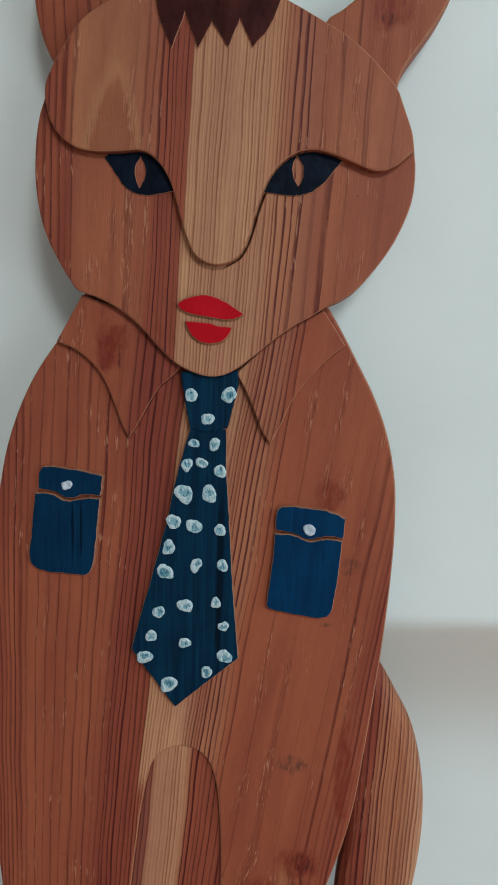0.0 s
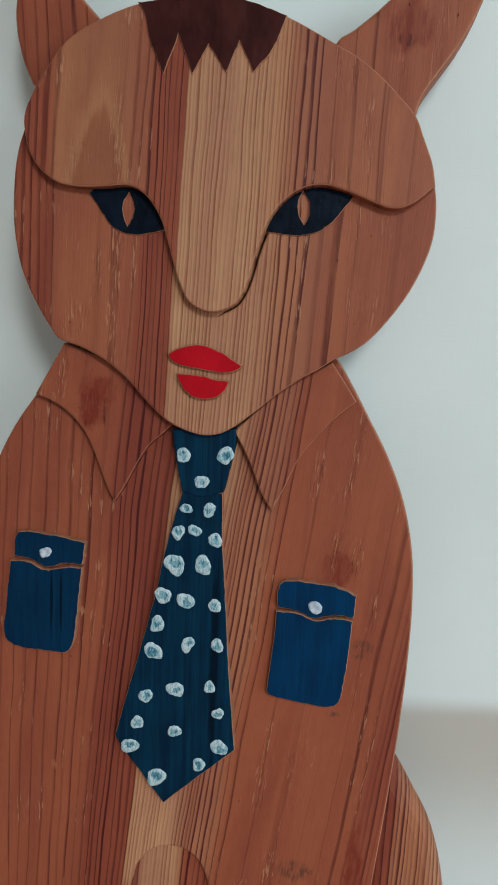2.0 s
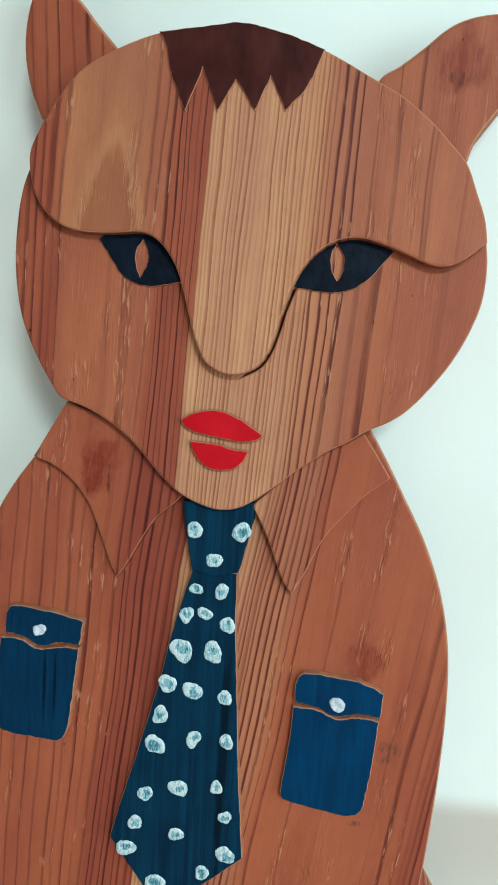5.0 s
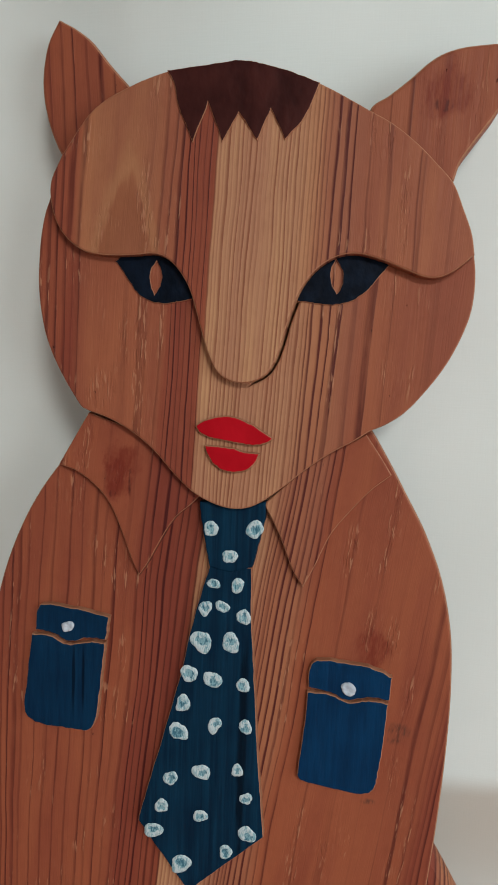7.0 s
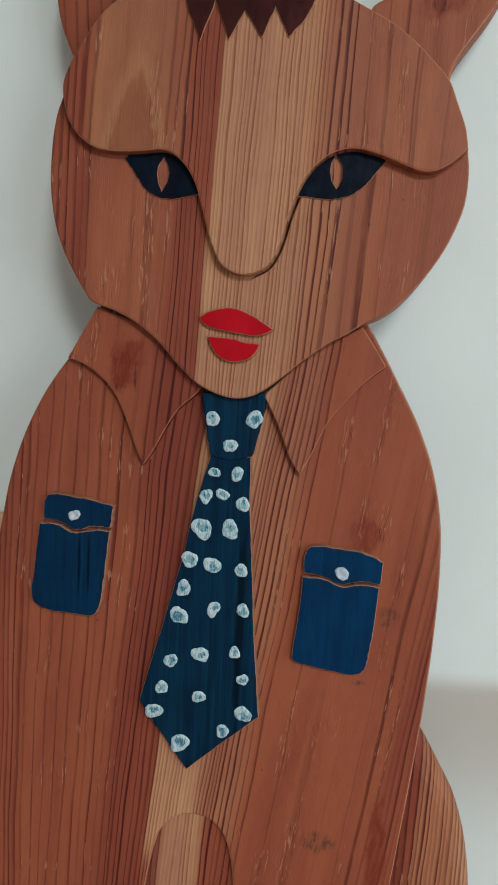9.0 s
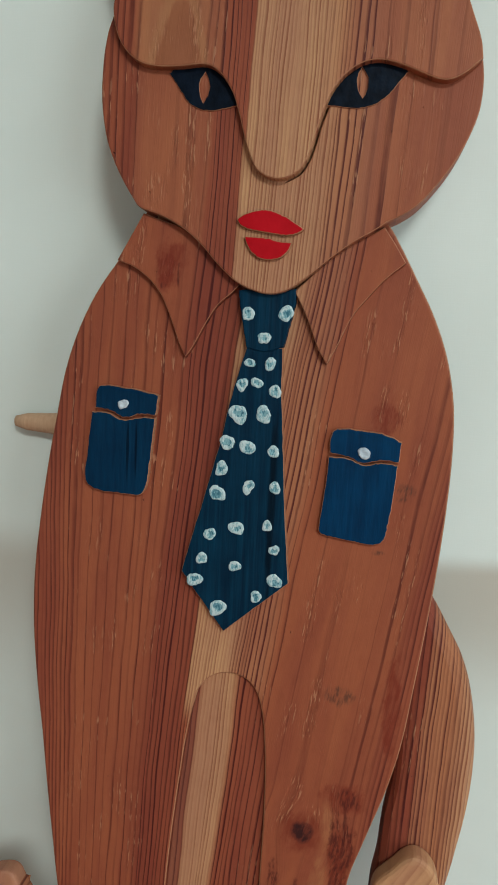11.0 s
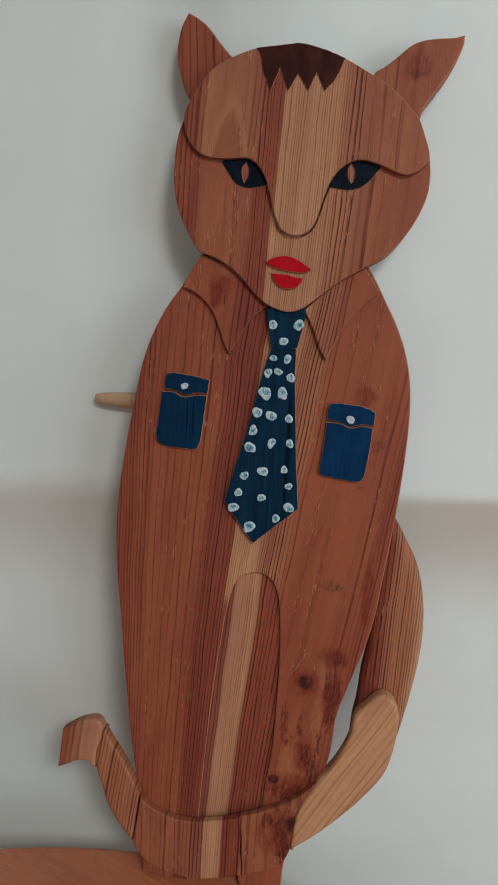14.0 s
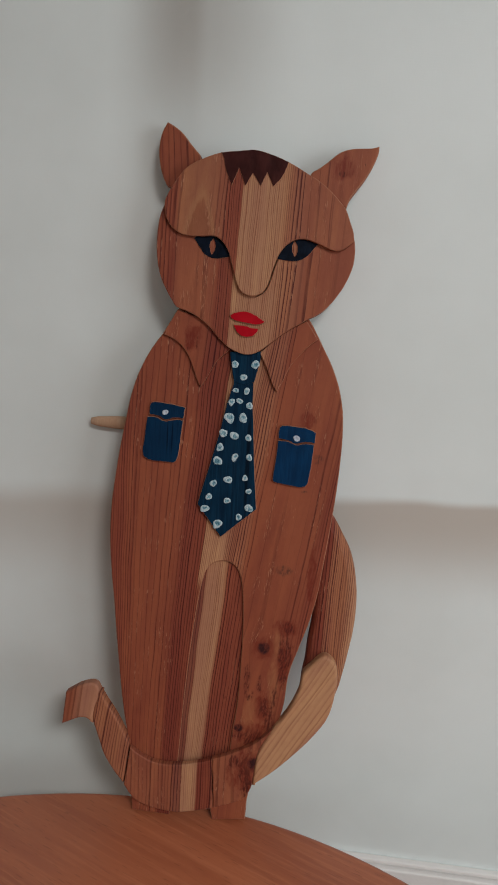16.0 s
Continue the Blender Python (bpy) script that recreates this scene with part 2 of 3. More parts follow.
def paint(name, colour, second, rough=0.5, stroke=(420, 420, 14), coat=0.0, folds=()):
    """Brushed paint with streaks between two colours, along the brush. folds: darker strokes laid over it (x, z, half width, half height)."""
    m = Nodes(name, rough, coat)
    m.bsdf.inputs["Specular IOR Level"].default_value = 0.06
    streak = m.noise(m.mapped(stroke), 1.0, 3.0, 0.6)
    blot = m.noise(m.coord, 45.0, 2.0)
    f = m.math("ADD", m.math("MULTIPLY", streak, 0.65), m.math("MULTIPLY", blot, 0.35))
    tint = m.mix(m.range(f, 0.30, 0.72), colour, second)
    if folds:
        x, y, z = m.split(m.coord)
        wob = m.math("SUBTRACT", m.noise(m.mapped((500, 500, 60)), 1.0, 3.0, 0.6), 0.5)
        for place in folds:
            tint = m.mix(m.math("MULTIPLY", spot(m, x, z, place, wob)[0], 0.8), tint, tuple(0.28 * q for q in colour))
    return m.finish(tint, streak, 0.0005)


def dabs(name, thin, thick, cover):
    """White paint dabbed on with a brush: fine curved streaks, with the blue under it showing where it is thin. cover: how much of it is thick."""
    m = Nodes(name, 0.4, 0.2)
    m.bsdf.inputs["Specular IOR Level"].default_value = 0.2
    swirl = m.noise(m.mapped((900, 900, 260), (0, 28, 0)), 1.0, 3.0, 0.6, 1.2)
    blot = m.noise(m.coord, 260.0, 1.0)
    f = m.math("ADD", m.math("MULTIPLY", swirl, 0.75), m.math("MULTIPLY", blot, 0.25))
    return m.finish(m.mix(m.range(f, cover - 0.09, cover + 0.07), thin, thick), swirl, 0.0003)


def wallpaper(name):
    """Off-white woven wallpaper."""
    m = Nodes(name, 0.85)
    a = m.noise(m.mapped((60, 60, 1100)), 1.0, 2.0)
    b = m.noise(m.mapped((1100, 1100, 60)), 1.0, 2.0)
    weave = m.math("ADD", a, b)
    blot = m.noise(m.coord, 3.0, 4.0, 0.6)
    colour = m.mix(m.range(blot, 0.3, 0.7), (0.680, 0.742, 0.728), (0.745, 0.812, 0.802))
    colour = m.mix(m.range(weave, 0.75, 1.2, 0.0, 0.02), colour, (0.52, 0.52, 0.49))
    # a brownish shadow band painted into the wall's colour, firm along its upper rim
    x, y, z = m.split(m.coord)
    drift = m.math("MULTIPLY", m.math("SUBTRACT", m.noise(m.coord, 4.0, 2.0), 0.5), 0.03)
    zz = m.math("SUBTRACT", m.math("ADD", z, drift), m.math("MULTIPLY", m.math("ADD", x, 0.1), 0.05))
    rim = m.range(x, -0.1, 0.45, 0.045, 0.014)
    shade_band = m.math("MULTIPLY", m.range(zz, 0.225, 0.352), m.range(m.math("DIVIDE", m.math("SUBTRACT", zz, 0.370), rim), -0.5, 0.5, 1.0, 0.0))
    shade_band = m.math("MULTIPLY", shade_band, m.range(x, -0.1, 0.45, 0.66, 0.92))
    colour = m.mix(shade_band, colour, (0.475, 0.435, 0.385))
    # grey shade painted in high on the wall, ending at a seam of the paper
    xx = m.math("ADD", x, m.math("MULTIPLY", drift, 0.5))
    seam_shade = m.math("MULTIPLY", m.range(xx, 0.015, 0.105), m.range(x, 0.114, 0.134, 1.0, 0.0))
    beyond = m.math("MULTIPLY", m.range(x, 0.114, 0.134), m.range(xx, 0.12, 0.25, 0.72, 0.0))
    high = m.math("MULTIPLY", m.math("ADD", seam_shade, beyond), m.range(m.math("ADD", z, drift), 0.74, 0.94))
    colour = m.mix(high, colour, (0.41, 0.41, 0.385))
    return m.finish(colour, weave, 0.00004)


def plaster(name, colour):
    m = Nodes(name, 0.8)
    n = m.noise(m.coord, 2.5, 5.0, 0.6)
    f = m.noise(m.coord, 240.0, 3.0)
    dim = tuple(v * 0.93 for v in colour)
    return m.finish(m.mix(m.range(n, 0.3, 0.7), dim, colour), f, 0.0006)


def table_wood(name):
    """Varnished orange-brown veneer with slanting grain."""
    m = Nodes(name, 0.38, 0.25)
    g = m.mapped((1, 1, 1), (0, 0, 25))
    x, y, z = m.split(g)
    wide = m.noise(m.join(m.math("MULTIPLY", x, 3.0), m.math("MULTIPLY", y, 22.0), z), 1.0, 3.0, 0.55, 0.5)
    streak = m.noise(m.join(m.math("MULTIPLY", x, 12.0), m.math("MULTIPLY", y, 230.0), z), 1.0, 3.0, 0.6)
    pore = m.range(m.noise(m.join(m.math("MULTIPLY", x, 55.0), m.math("MULTIPLY", y, 650.0), z), 1.0, 1.0), 0.64, 0.74)
    colour = m.mix(m.range(wide, 0.3, 0.7), (0.330, 0.090, 0.041), (0.430, 0.132, 0.060))
    colour = m.mix(m.range(streak, 0.46, 0.74, 0.0, 0.50), colour, (0.52, 0.185, 0.088))
    colour = m.mix(m.math("MULTIPLY", pore, 0.45), colour, (0.15, 0.038, 0.018))
    return m.finish(colour, streak, 0.0003, m.range(streak, 0.3, 0.7, 0.34, 0.46))


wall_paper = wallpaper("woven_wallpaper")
white_plaster = plaster("white_plaster", (0.58, 0.58, 0.56))
floor_wood = plaster("brown_floor", (0.22, 0.12, 0.07))
white_paint = plaster("white_gloss_paint", (0.80, 0.79, 0.77))
veneer = table_wood("orange_veneer")
peg_wood = paint("peg_wood", (0.50, 0.31, 0.20), (0.60, 0.40, 0.27), 0.5, (25, 400, 400))


# ---- mesh tools ----
def mesh_object(name, bm, material, parent=None, smooth=False):
    me = bpy.data.meshes.new(name)
    bm.normal_update()
    bm.to_mesh(me)
    bm.free()
    me.materials.append(material)
    if smooth:
        me.polygons.foreach_set("use_smooth", [True] * len(me.polygons))
    ob = new(name, me)
    ob.parent = parent
    return ob


def box(bm, low, high, bevel=0.0):
    made = bmesh.ops.create_cube(bm, size=1.0)["verts"]
    for v in made:
        v.co = [a + (b - a) * (c + 0.5) for a, b, c in zip(low, high, v.co)]
    if bevel:
        edges = list({e for v in made for e in v.link_edges})
        bmesh.ops.bevel(bm, geom=edges, offset=bevel, segments=2, affect="EDGES", profile=0.5)
    return bm


def lathe(bm, profile, segments=64, centre=(0, 0)):
    """Turns (radius, z) pairs round a vertical axis."""
    rings = []
    for r, z in profile:
        if r < 1e-6:
            rings.append([bm.verts.new((centre[0], centre[1], z))])
        else:
            rings.append([bm.verts.new((centre[0] + r * math.cos(2 * math.pi * k / segments),
                                        centre[1] + r * math.sin(2 * math.pi * k / segments), z)) for k in range(segments)])
    for a, b in zip(rings, rings[1:]):
        for k in range(segments):
            n = (k + 1) % segments
            if len(a) == 1:
                bm.faces.new((a[0], b[n], b[k]))
            elif len(b) == 1:
                bm.faces.new((a[k], a[n], b[0]))
            else:
                bm.faces.new((a[k], a[n], b[n], b[k]))
    bmesh.ops.recalc_face_normals(bm, faces=bm.faces[:])
    return bm


# ---- the room ----
FLOOR, CEIL = -0.72, 1.78
WALL_Y, WALL_TURN = 0.117, -2.5
room = pose(-0.173, WALL_Y, 0, 0, 0, WALL_TURN)     # its x runs along the wall, its -y into the room
X0, X1, Y0 = -1.3, 2.4, -3.25


def room_piece(name, label, category, material, boxes, bevel=0.0):
    bm = bmesh.new()
    for low, high in boxes:
        box(bm, low, high, bevel)
    ob = mesh_object(name, bm, material)
    ob.matrix_world = room
    return tagged(ob, label, category, kind="structure")


WY0, WY1, WZ0, WZ1 = -2.40, -0.90, 0.08, 1.44      # the window's opening in the wall to the right of the figure
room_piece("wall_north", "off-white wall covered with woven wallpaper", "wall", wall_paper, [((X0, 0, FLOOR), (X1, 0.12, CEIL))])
room_piece("wall_west", "plain off-white plaster wall", "wall", white_plaster, [((X0 - 0.12, Y0 - 0.12, FLOOR), (X0, 0.12, CEIL))])
room_piece("wall_south", "plain off-white plaster wall", "wall", white_plaster, [((X0, Y0 - 0.12, FLOOR), (X1, Y0, CEIL))])
room_piece("wall_east", "plain off-white plaster wall with a window opening", "wall", white_plaster, [
    ((X1, Y0 - 0.12, FLOOR), (X1 + 0.12, WY0, CEIL)), ((X1, WY1, FLOOR), (X1 + 0.12, 0.12, CEIL)),
    ((X1, WY0, FLOOR), (X1 + 0.12, WY1, WZ0)), ((X1, WY0, WZ1), (X1 + 0.12, WY1, CEIL))])
room_piece("ceiling", "plain white ceiling", "ceiling", white_plaster, [((X0 - 0.12, Y0 - 0.12, CEIL), (X1 + 0.12, 0.12, CEIL + 0.1))])
room_piece("floor", "plain brown floor", "floor", floor_wood, [((X0 - 0.12, Y0 - 0.12, FLOOR - 0.1), (X1 + 0.12, 0.12, FLOOR))])
room_piece("trim", "white painted rail along the wall below table height", "rail", white_paint,
           [((X0, -0.016, -0.215), (X1, 0, -0.137)), ((X0, -0.010, -0.135), (X1, 0, -0.128))], 0.002)


# ---- the round table ----
def round_table():
    base = new("round_table")
    base.location = (-0.095, -0.639, FLOOR)
    top = -FLOOR
    R, T = 0.667, 0.030
    arc = [(R - 0.007 + 0.007 * math.sin(a), top - 0.007 + 0.007 * math.cos(a)) for a in np.linspace(0, math.pi / 2, 6)]
    low = [(R - 0.010 + 0.010 * math.cos(a), top - T + 0.010 - 0.010 * math.sin(a)) for a in np.linspace(0, math.pi / 2, 6)]
    mesh_object("tabletop", lathe(bmesh.new(), [(0, top), *arc, *low, (0, top - T)], 160), veneer, base)
    mesh_object("column", lathe(bmesh.new(), [(0.0, top - T), (0.20, top - T), (0.20, top - T - 0.03), (0.07, top - T - 0.06), (0.055, 0.40),
                                              (0.075, 0.22), (0.06, 0.07), (0.0, 0.07)], 48), veneer, base, True)
    mesh_object("foot_plate", lathe(bmesh.new(), [(0.0, 0.07), (0.08, 0.07), (0.25, 0.035), (0.26, 0.0), (0.0, 0.0)], 64), veneer, base)
    return tagged(base, "round table with an orange-brown varnished wood top", "table")


round_table()


# ---- the peg on the wall ----
def wall_peg():
    bm = bmesh.new()
    lathe(bm, [(0.0, 0.0), (0.0040, 0.001), (0.0064, 0.010), (0.0082, 0.035), (0.0086, 0.085), (0.007, 0.095), (0.0, 0.096)], 16)
    bmesh.ops.scale(bm, vec=(1.0, 0.9, 1.0), verts=bm.verts[:])
    ob = mesh_object("wall_peg", bm, peg_wood, smooth=True)
    ob.matrix_world = room @ pose(-0.002, -0.0079, 0.476, 0, 90, 0)
    return tagged(ob, "short tan wooden peg fixed to the wall", "peg")


wall_peg()

# ---- the wooden cat ----
# Outlines in millimetres in the figure's frame: across, up, and 1 at a sharp corner.
BROW = [(-70.8, 727.8, 1), (-76.7, 713.4), (-74.1, 697.0), (-68.4, 687.9), (-59.8, 681.6), (-49.5, 679.3), (-35.1, 679.2), (-22.5, 680.0), (-17.1,
    678.3), (-11.3, 673.5), (-5.3, 664.6), (-1.2, 653.2), (1.6, 643.6), (5.1, 633.0), (9.8, 623.7), (14.7, 619.9), (20.9, 618.0), (28.0, 618.8),
    (34.6, 622.7), (38.7, 628.9), (41.9, 638.3), (44.5, 648.3), (48.0, 658.5), (51.6, 666.0), (57.8, 673.7), (66.2, 679.1), (75.0, 680.7), (85.4,
    678.6), (97.3, 674.1), (107.6, 670.2), (114.0, 670.0), (120.9, 673.0), (129.9, 680.6, 1), (128.2, 690.0), (123.8, 701.4), (118.6, 713.2), (111.3,
    721.4), (101.6, 731.0), (90.2, 739.9), (78.1, 746.7), (56.5, 758.3), (34.0, 766.9), (19.0, 770.0), (0.9, 768.6), (-17.3, 766.3), (-36.7, 759.6),
    (-54.4, 749.5)]
KERF = [(27.0, 617.6, 1), (35.0, 621.8), (39.6, 628.6), (42.9, 638.0), (45.5, 648.0), (49.2, 658.6, 1), (47.2, 657.6), (43.9, 648.4), (41.0, 638.6), (37.8, 629.6),
    (33.6, 623.6)]
EAR_L = [(-79.5, 800.0, 1), (-85.3, 788.5), (-88.0, 773.2), (-87.4, 760.8), (-84.5, 748.4), (-80.6, 738.4), (-76.8, 732.8), (-60.8, 731.2), (-41.6,
    752.6), (-41.3, 765.8, 1), (-52.0, 777.2), (-62.1, 788.9), (-70.5, 795.2)]
EAR_R = [(149.5, 779.7, 1), (142.4, 777.8), (132.7, 777.2), (120.6, 776.1), (112.0, 773.7), (105.4, 769.9), (97.1, 762.7), (87.7, 755.4), (79.2,
    749.1), (87.8, 722.0), (119.4, 715.4, 1), (122.1, 724.1), (129.1, 734.8), (137.8, 747.2), (145.3, 761.5), (149.2, 772.7)]
FACE = [(-75.2, 714.5), (-80.6, 705.3), (-83.7, 692.8), (-85.1, 677.2), (-85.2, 664.7), (-83.6, 650.5), (-81.1, 639.5), (-76.8, 628.5), (-70.6,
    616.9), (-64.7, 607.8), (-60.9, 602.8), (-56.9, 601.1, 1), (-47.9, 598.3), (-34.5, 591.5), (-22.7, 582.4), (-10.9, 569.9), (-0.3, 560.9), (9.6,
    556.3), (18.7, 554.3), (26.6, 555.1), (33.5, 558.3), (45.1, 567.1), (57.1, 577.2), (69.1, 585.8), (78.0, 590.9), (85.9, 596.4, 1), (94.2, 600.4),
    (102.0, 605.9), (111.5, 616.6), (120.8, 630.1), (127.5, 644.3), (131.1, 656.4), (131.9, 671.7), (130.7, 681.8, 1), (119.8, 694.8), (71.4, 723.6),
    (-20.6, 723.7)]
EYE_L = [(-44.0, 677.0, 1), (-39.6, 671.5), (-33.9, 663.3), (-28.6, 658.8), (-21.5, 656.5), (-11.9, 657.3), (-2.8, 659.3, 1), (-6.0, 669.7), (-13.3,
    679.3), (-21.7, 684.1), (-35.1, 684.5)]
EYE_R = [(47.6, 658.9, 1), (54.1, 658.1), (62.6, 657.1), (71.6, 658.2), (76.6, 660.4), (82.1, 664.7), (87.4, 671.3), (91.6, 676.1, 1), (86.0, 681.9),
    (74.8, 685.3), (61.4, 682.7), (52.8, 673.1)]
PUPIL_L = [(-22.7, 677.3, 1), (-25.5, 672.4), (-25.6, 666.9), (-23.5, 660.7, 1), (-20.8, 665.1), (-20.0, 671.3)]
PUPIL_R = [(66.1, 678.6, 1), (64.2, 673.9), (64.5, 667.9), (67.2, 662.6, 1), (69.4, 666.2), (69.4, 673.4)]
LIP_TOP = [(-0.2, 595.9, 1), (3.9, 598.9), (11.1, 601.0), (17.4, 601.3), (25.3, 599.1), (33.3, 594.8), (39.3, 591.1, 1), (36.0, 588.8), (30.5, 587.3),
    (22.6, 587.8), (14.7, 589.0), (6.7, 590.5), (1.8, 592.8)]
LIP_LOW = [(4.6, 586.4, 1), (11.6, 586.1), (18.9, 585.5), (25.9, 583.9), (32.5, 583.3, 1), (30.8, 579.2), (26.9, 575.2), (20.6, 573.4), (13.6, 574.3),
    (8.7, 578.1), (6.0, 582.1)]
HAIR = [(-18.0, 766.1, 1), (-14.5, 760.9), (-11.9, 749.2), (-8.6, 741.4), (-4.6, 732.6, 1), (2.7, 751.1, 1), (10.0, 732.5, 1), (17.7, 746.1, 1),
    (26.6, 733.0, 1), (32.9, 747.4, 1), (40.0, 733.0, 1), (48.5, 742.9), (52.8, 752.0), (55.4, 758.5, 1), (40.1, 764.6), (28.2, 767.9), (19.1, 769.8),
    (7.2, 768.9), (-4.9, 767.4)]
BODY = [(-42.6, 617.2), (-61.6, 599.5, 1), (-77.6, 572.0, 1), (-87.2, 558.6), (-95.7, 544.0), (-104.6, 523.7), (-111.4, 501.7), (-116.3, 476.1),
    (-121.8, 445.6), (-127.6, 404.8), (-131.3, 369.2), (-132.0, 330.4), (-129.1, 288.2), (-125.0, 251.7), (-121.5, 214.6), (-117.4, 177.0), (-113.1,
    138.9), (-108.4, 106.9), (-102.3, 71.4), (-98.5, 28.3), (-95.0, -21.0, 1), (-47.5, -23.3, 1), (-43.8, -4.5, 1), (1.2, 2.1, 1), (6.2, -24.2, 1),
    (47.8, -19.3, 1), (48.7, 5.8), (56.1, 43.4), (70.7, 78.1), (86.0, 131.4), (90.5, 175.9), (99.7, 207.9), (111.2, 245.6), (117.9, 276.2), (123.1,
    318.0), (127.6, 358.9), (130.8, 393.3), (133.2, 429.9), (134.0, 465.7), (132.1, 495.5), (126.2, 522.0), (116.9, 545.4), (105.8, 565.9), (96.6,
    582.2), (85.8, 598.9), (67.7, 616.3)]
ARCH = [(2.3, 310.8), (-7.3, 306.9), (-15.0, 297.8), (-18.9, 283.6), (-22.1, 265.1), (-25.1, 240.3), (-30.0, 193.2), (-35.2, 122.6), (-39.5, 39.9, 1),
    (23.2, 48.7, 1), (25.6, 91.5), (30.4, 134.0), (31.8, 181.5), (32.1, 224.9), (30.6, 261.4), (27.3, 288.1), (21.8, 302.5), (13.4, 309.5)]
TAIL_A = [(110.4, 407.0), (124.8, 379.6), (134.2, 365.9), (143.8, 349.4), (153.0, 332.7), (159.7, 312.9), (164.9, 283.8), (166.1, 257.0), (164.5,
    229.5), (160.9, 204.6), (156.3, 177.5), (149.0, 147.1), (132.6, 119.6), (107.9, 135.7), (105.7, 167.1), (108.7, 189.4), (110.7, 217.5), (114.3,
    245.4), (114.9, 290.7), (114.9, 349.8)]
TAIL_B = [(107.2, 182.2), (117.6, 194.5), (125.4, 203.2), (132.5, 205.9), (141.9, 200.3), (147.4, 188.2), (146.9, 159.4), (139.8, 127.5), (121.9,
    99.4), (100.6, 74.2), (78.6, 51.8), (54.4, 31.4, 1), (55.3, 45.9), (59.4, 75.6), (68.7, 96.1), (78.1, 112.6, 1), (86.7, 123.8), (95.9, 140.6),
    (104.1, 162.2)]
TAIL_C = [(-97.8, 68.1, 1), (-84.6, 59.3), (-65.8, 51.4), (-38.2, 51.2), (-5.2, 59.0), (4.6, 63.0, 1), (4.0, 50.0), (5.4, 38.0), (5.2, 26.0), (7.0, 12.0),
    (7.4, -1.9, 1), (-11.1, -7.3), (-32.4, -11.8), (-51.0, -11.9), (-76.0, -6.9), (-91.9, 0.9), (-104.4, 18.0, 1)]
TAIL_F = [(4.8, 63.1, 1), (21.2, 69.8), (52.9, 87.0), (75.0, 107.8, 1), (68.2, 95.4), (58.9, 75.0), (55.7, 49.9), (53.4, 30.0), (45.3, 15.0), (27.8, 5.8),
    (8.0, -1.7, 1), (7.7, 12.0), (5.9, 26.0), (6.1, 38.0), (4.3, 50.0)]
TAIL_D = [(-99.2, 73.1, 1), (-107.2, 89.8), (-118.9, 110.4), (-129.2, 125.3), (-137.6, 139.1, 1), (-140.4, 127.1), (-144.4, 114.3), (-145.4, 102.5),
    (-143.9, 94.8), (-138.6, 79.1), (-130.5, 55.7), (-118.0, 35.5), (-105.0, 19.2, 1)]
TAIL_E = [(-179.7, 132.7, 1), (-162.4, 143.8), (-147.6, 148.1), (-142.0, 146.2), (-137.6, 139.1, 1), (-139.7, 127.2), (-143.8, 113.8), (-145.2, 94.7,
    1), (-154.1, 101.4), (-162.8, 100.9), (-172.8, 96.4), (-184.0, 91.0, 1)]
TIE = [(7.5, 522.8, 1), (0.6, 498.2), (-7.5, 460.0), (-16.0, 426.7), (-24.2, 395.4), (-28.3, 378.9, 1), (0.7, 341.4, 1), (40.7, 377.4, 1), (38.6,
    399.5), (36.3, 422.1), (33.0, 463.4), (30.6, 494.7), (29.6, 523.2, 1)]
KNOT = [(1.4, 556.4, 1), (2.1, 549.4), (4.8, 535.1), (7.6, 522.2, 1), (19.2, 520.5), (29.9, 523.6, 1), (33.5, 539.2), (35.7, 549.9), (35.6, 558.1, 1)]
FLAP_L = [(-87.3, 492.3), (-84.7, 494.8), (-67.9, 494.0), (-46.9, 490.6, 1), (-48.5, 477.6, 1), (-59.1, 477.8), (-69.1, 475.0), (-79.3, 479.2),
    (-88.8, 480.1, 1)]
POCKET_L = [(-90.8, 477.7, 1), (-80.3, 477.5), (-70.4, 473.6), (-58.1, 475.9), (-49.1, 475.9, 1), (-51.3, 449.6), (-54.1, 430.2), (-57.7, 425.9),
    (-73.0, 426.1), (-88.4, 427.7), (-94.4, 432.5), (-93.4, 452.6)]
FLAP_R = [(61.9, 473.9), (64.6, 476.3), (82.2, 476.1), (95.8, 474.1), (103.8, 470.5, 1), (102.8, 458.3, 1), (92.3, 458.9), (80.9, 456.4), (72.5,
    459.7), (61.1, 461.5, 1)]
POCKET_R = [(60.9, 459.0, 1), (72.6, 458.8), (81.9, 455.5), (92.4, 457.4), (102.3, 456.7, 1), (101.1, 437.8), (99.0, 418.6), (96.8, 409.4), (93.0,
    406.8), (77.0, 407.7), (60.7, 410.1), (57.5, 411.7), (57.5, 417.5), (59.1, 433.8)]
COLLAR_L = [(-75.8, 572.1, 1), (-65.9, 568.7), (-55.6, 561.7), (-47.2, 551.9), (-40.3, 536.9), (-34.0, 521.0), (-30.5, 514.9, 1), (-25.6, 522.4),
    (-19.3, 534.4), (-11.6, 546.9), (-3.1, 554.7), (2.9, 561.1, 1), (-18.3, 584.5), (-59.6, 600.4, 1)]
COLLAR_R = [(84.8, 594.6, 1), (91.5, 585.2), (98.3, 574.7, 1), (88.6, 566.6), (79.0, 555.8), (69.6, 543.3), (61.6, 525.3), (56.2, 514.6, 1), (50.9,
    522.5), (44.3, 538.3), (39.2, 548.6), (34.5, 556.5, 1), (61.2, 581.6)]
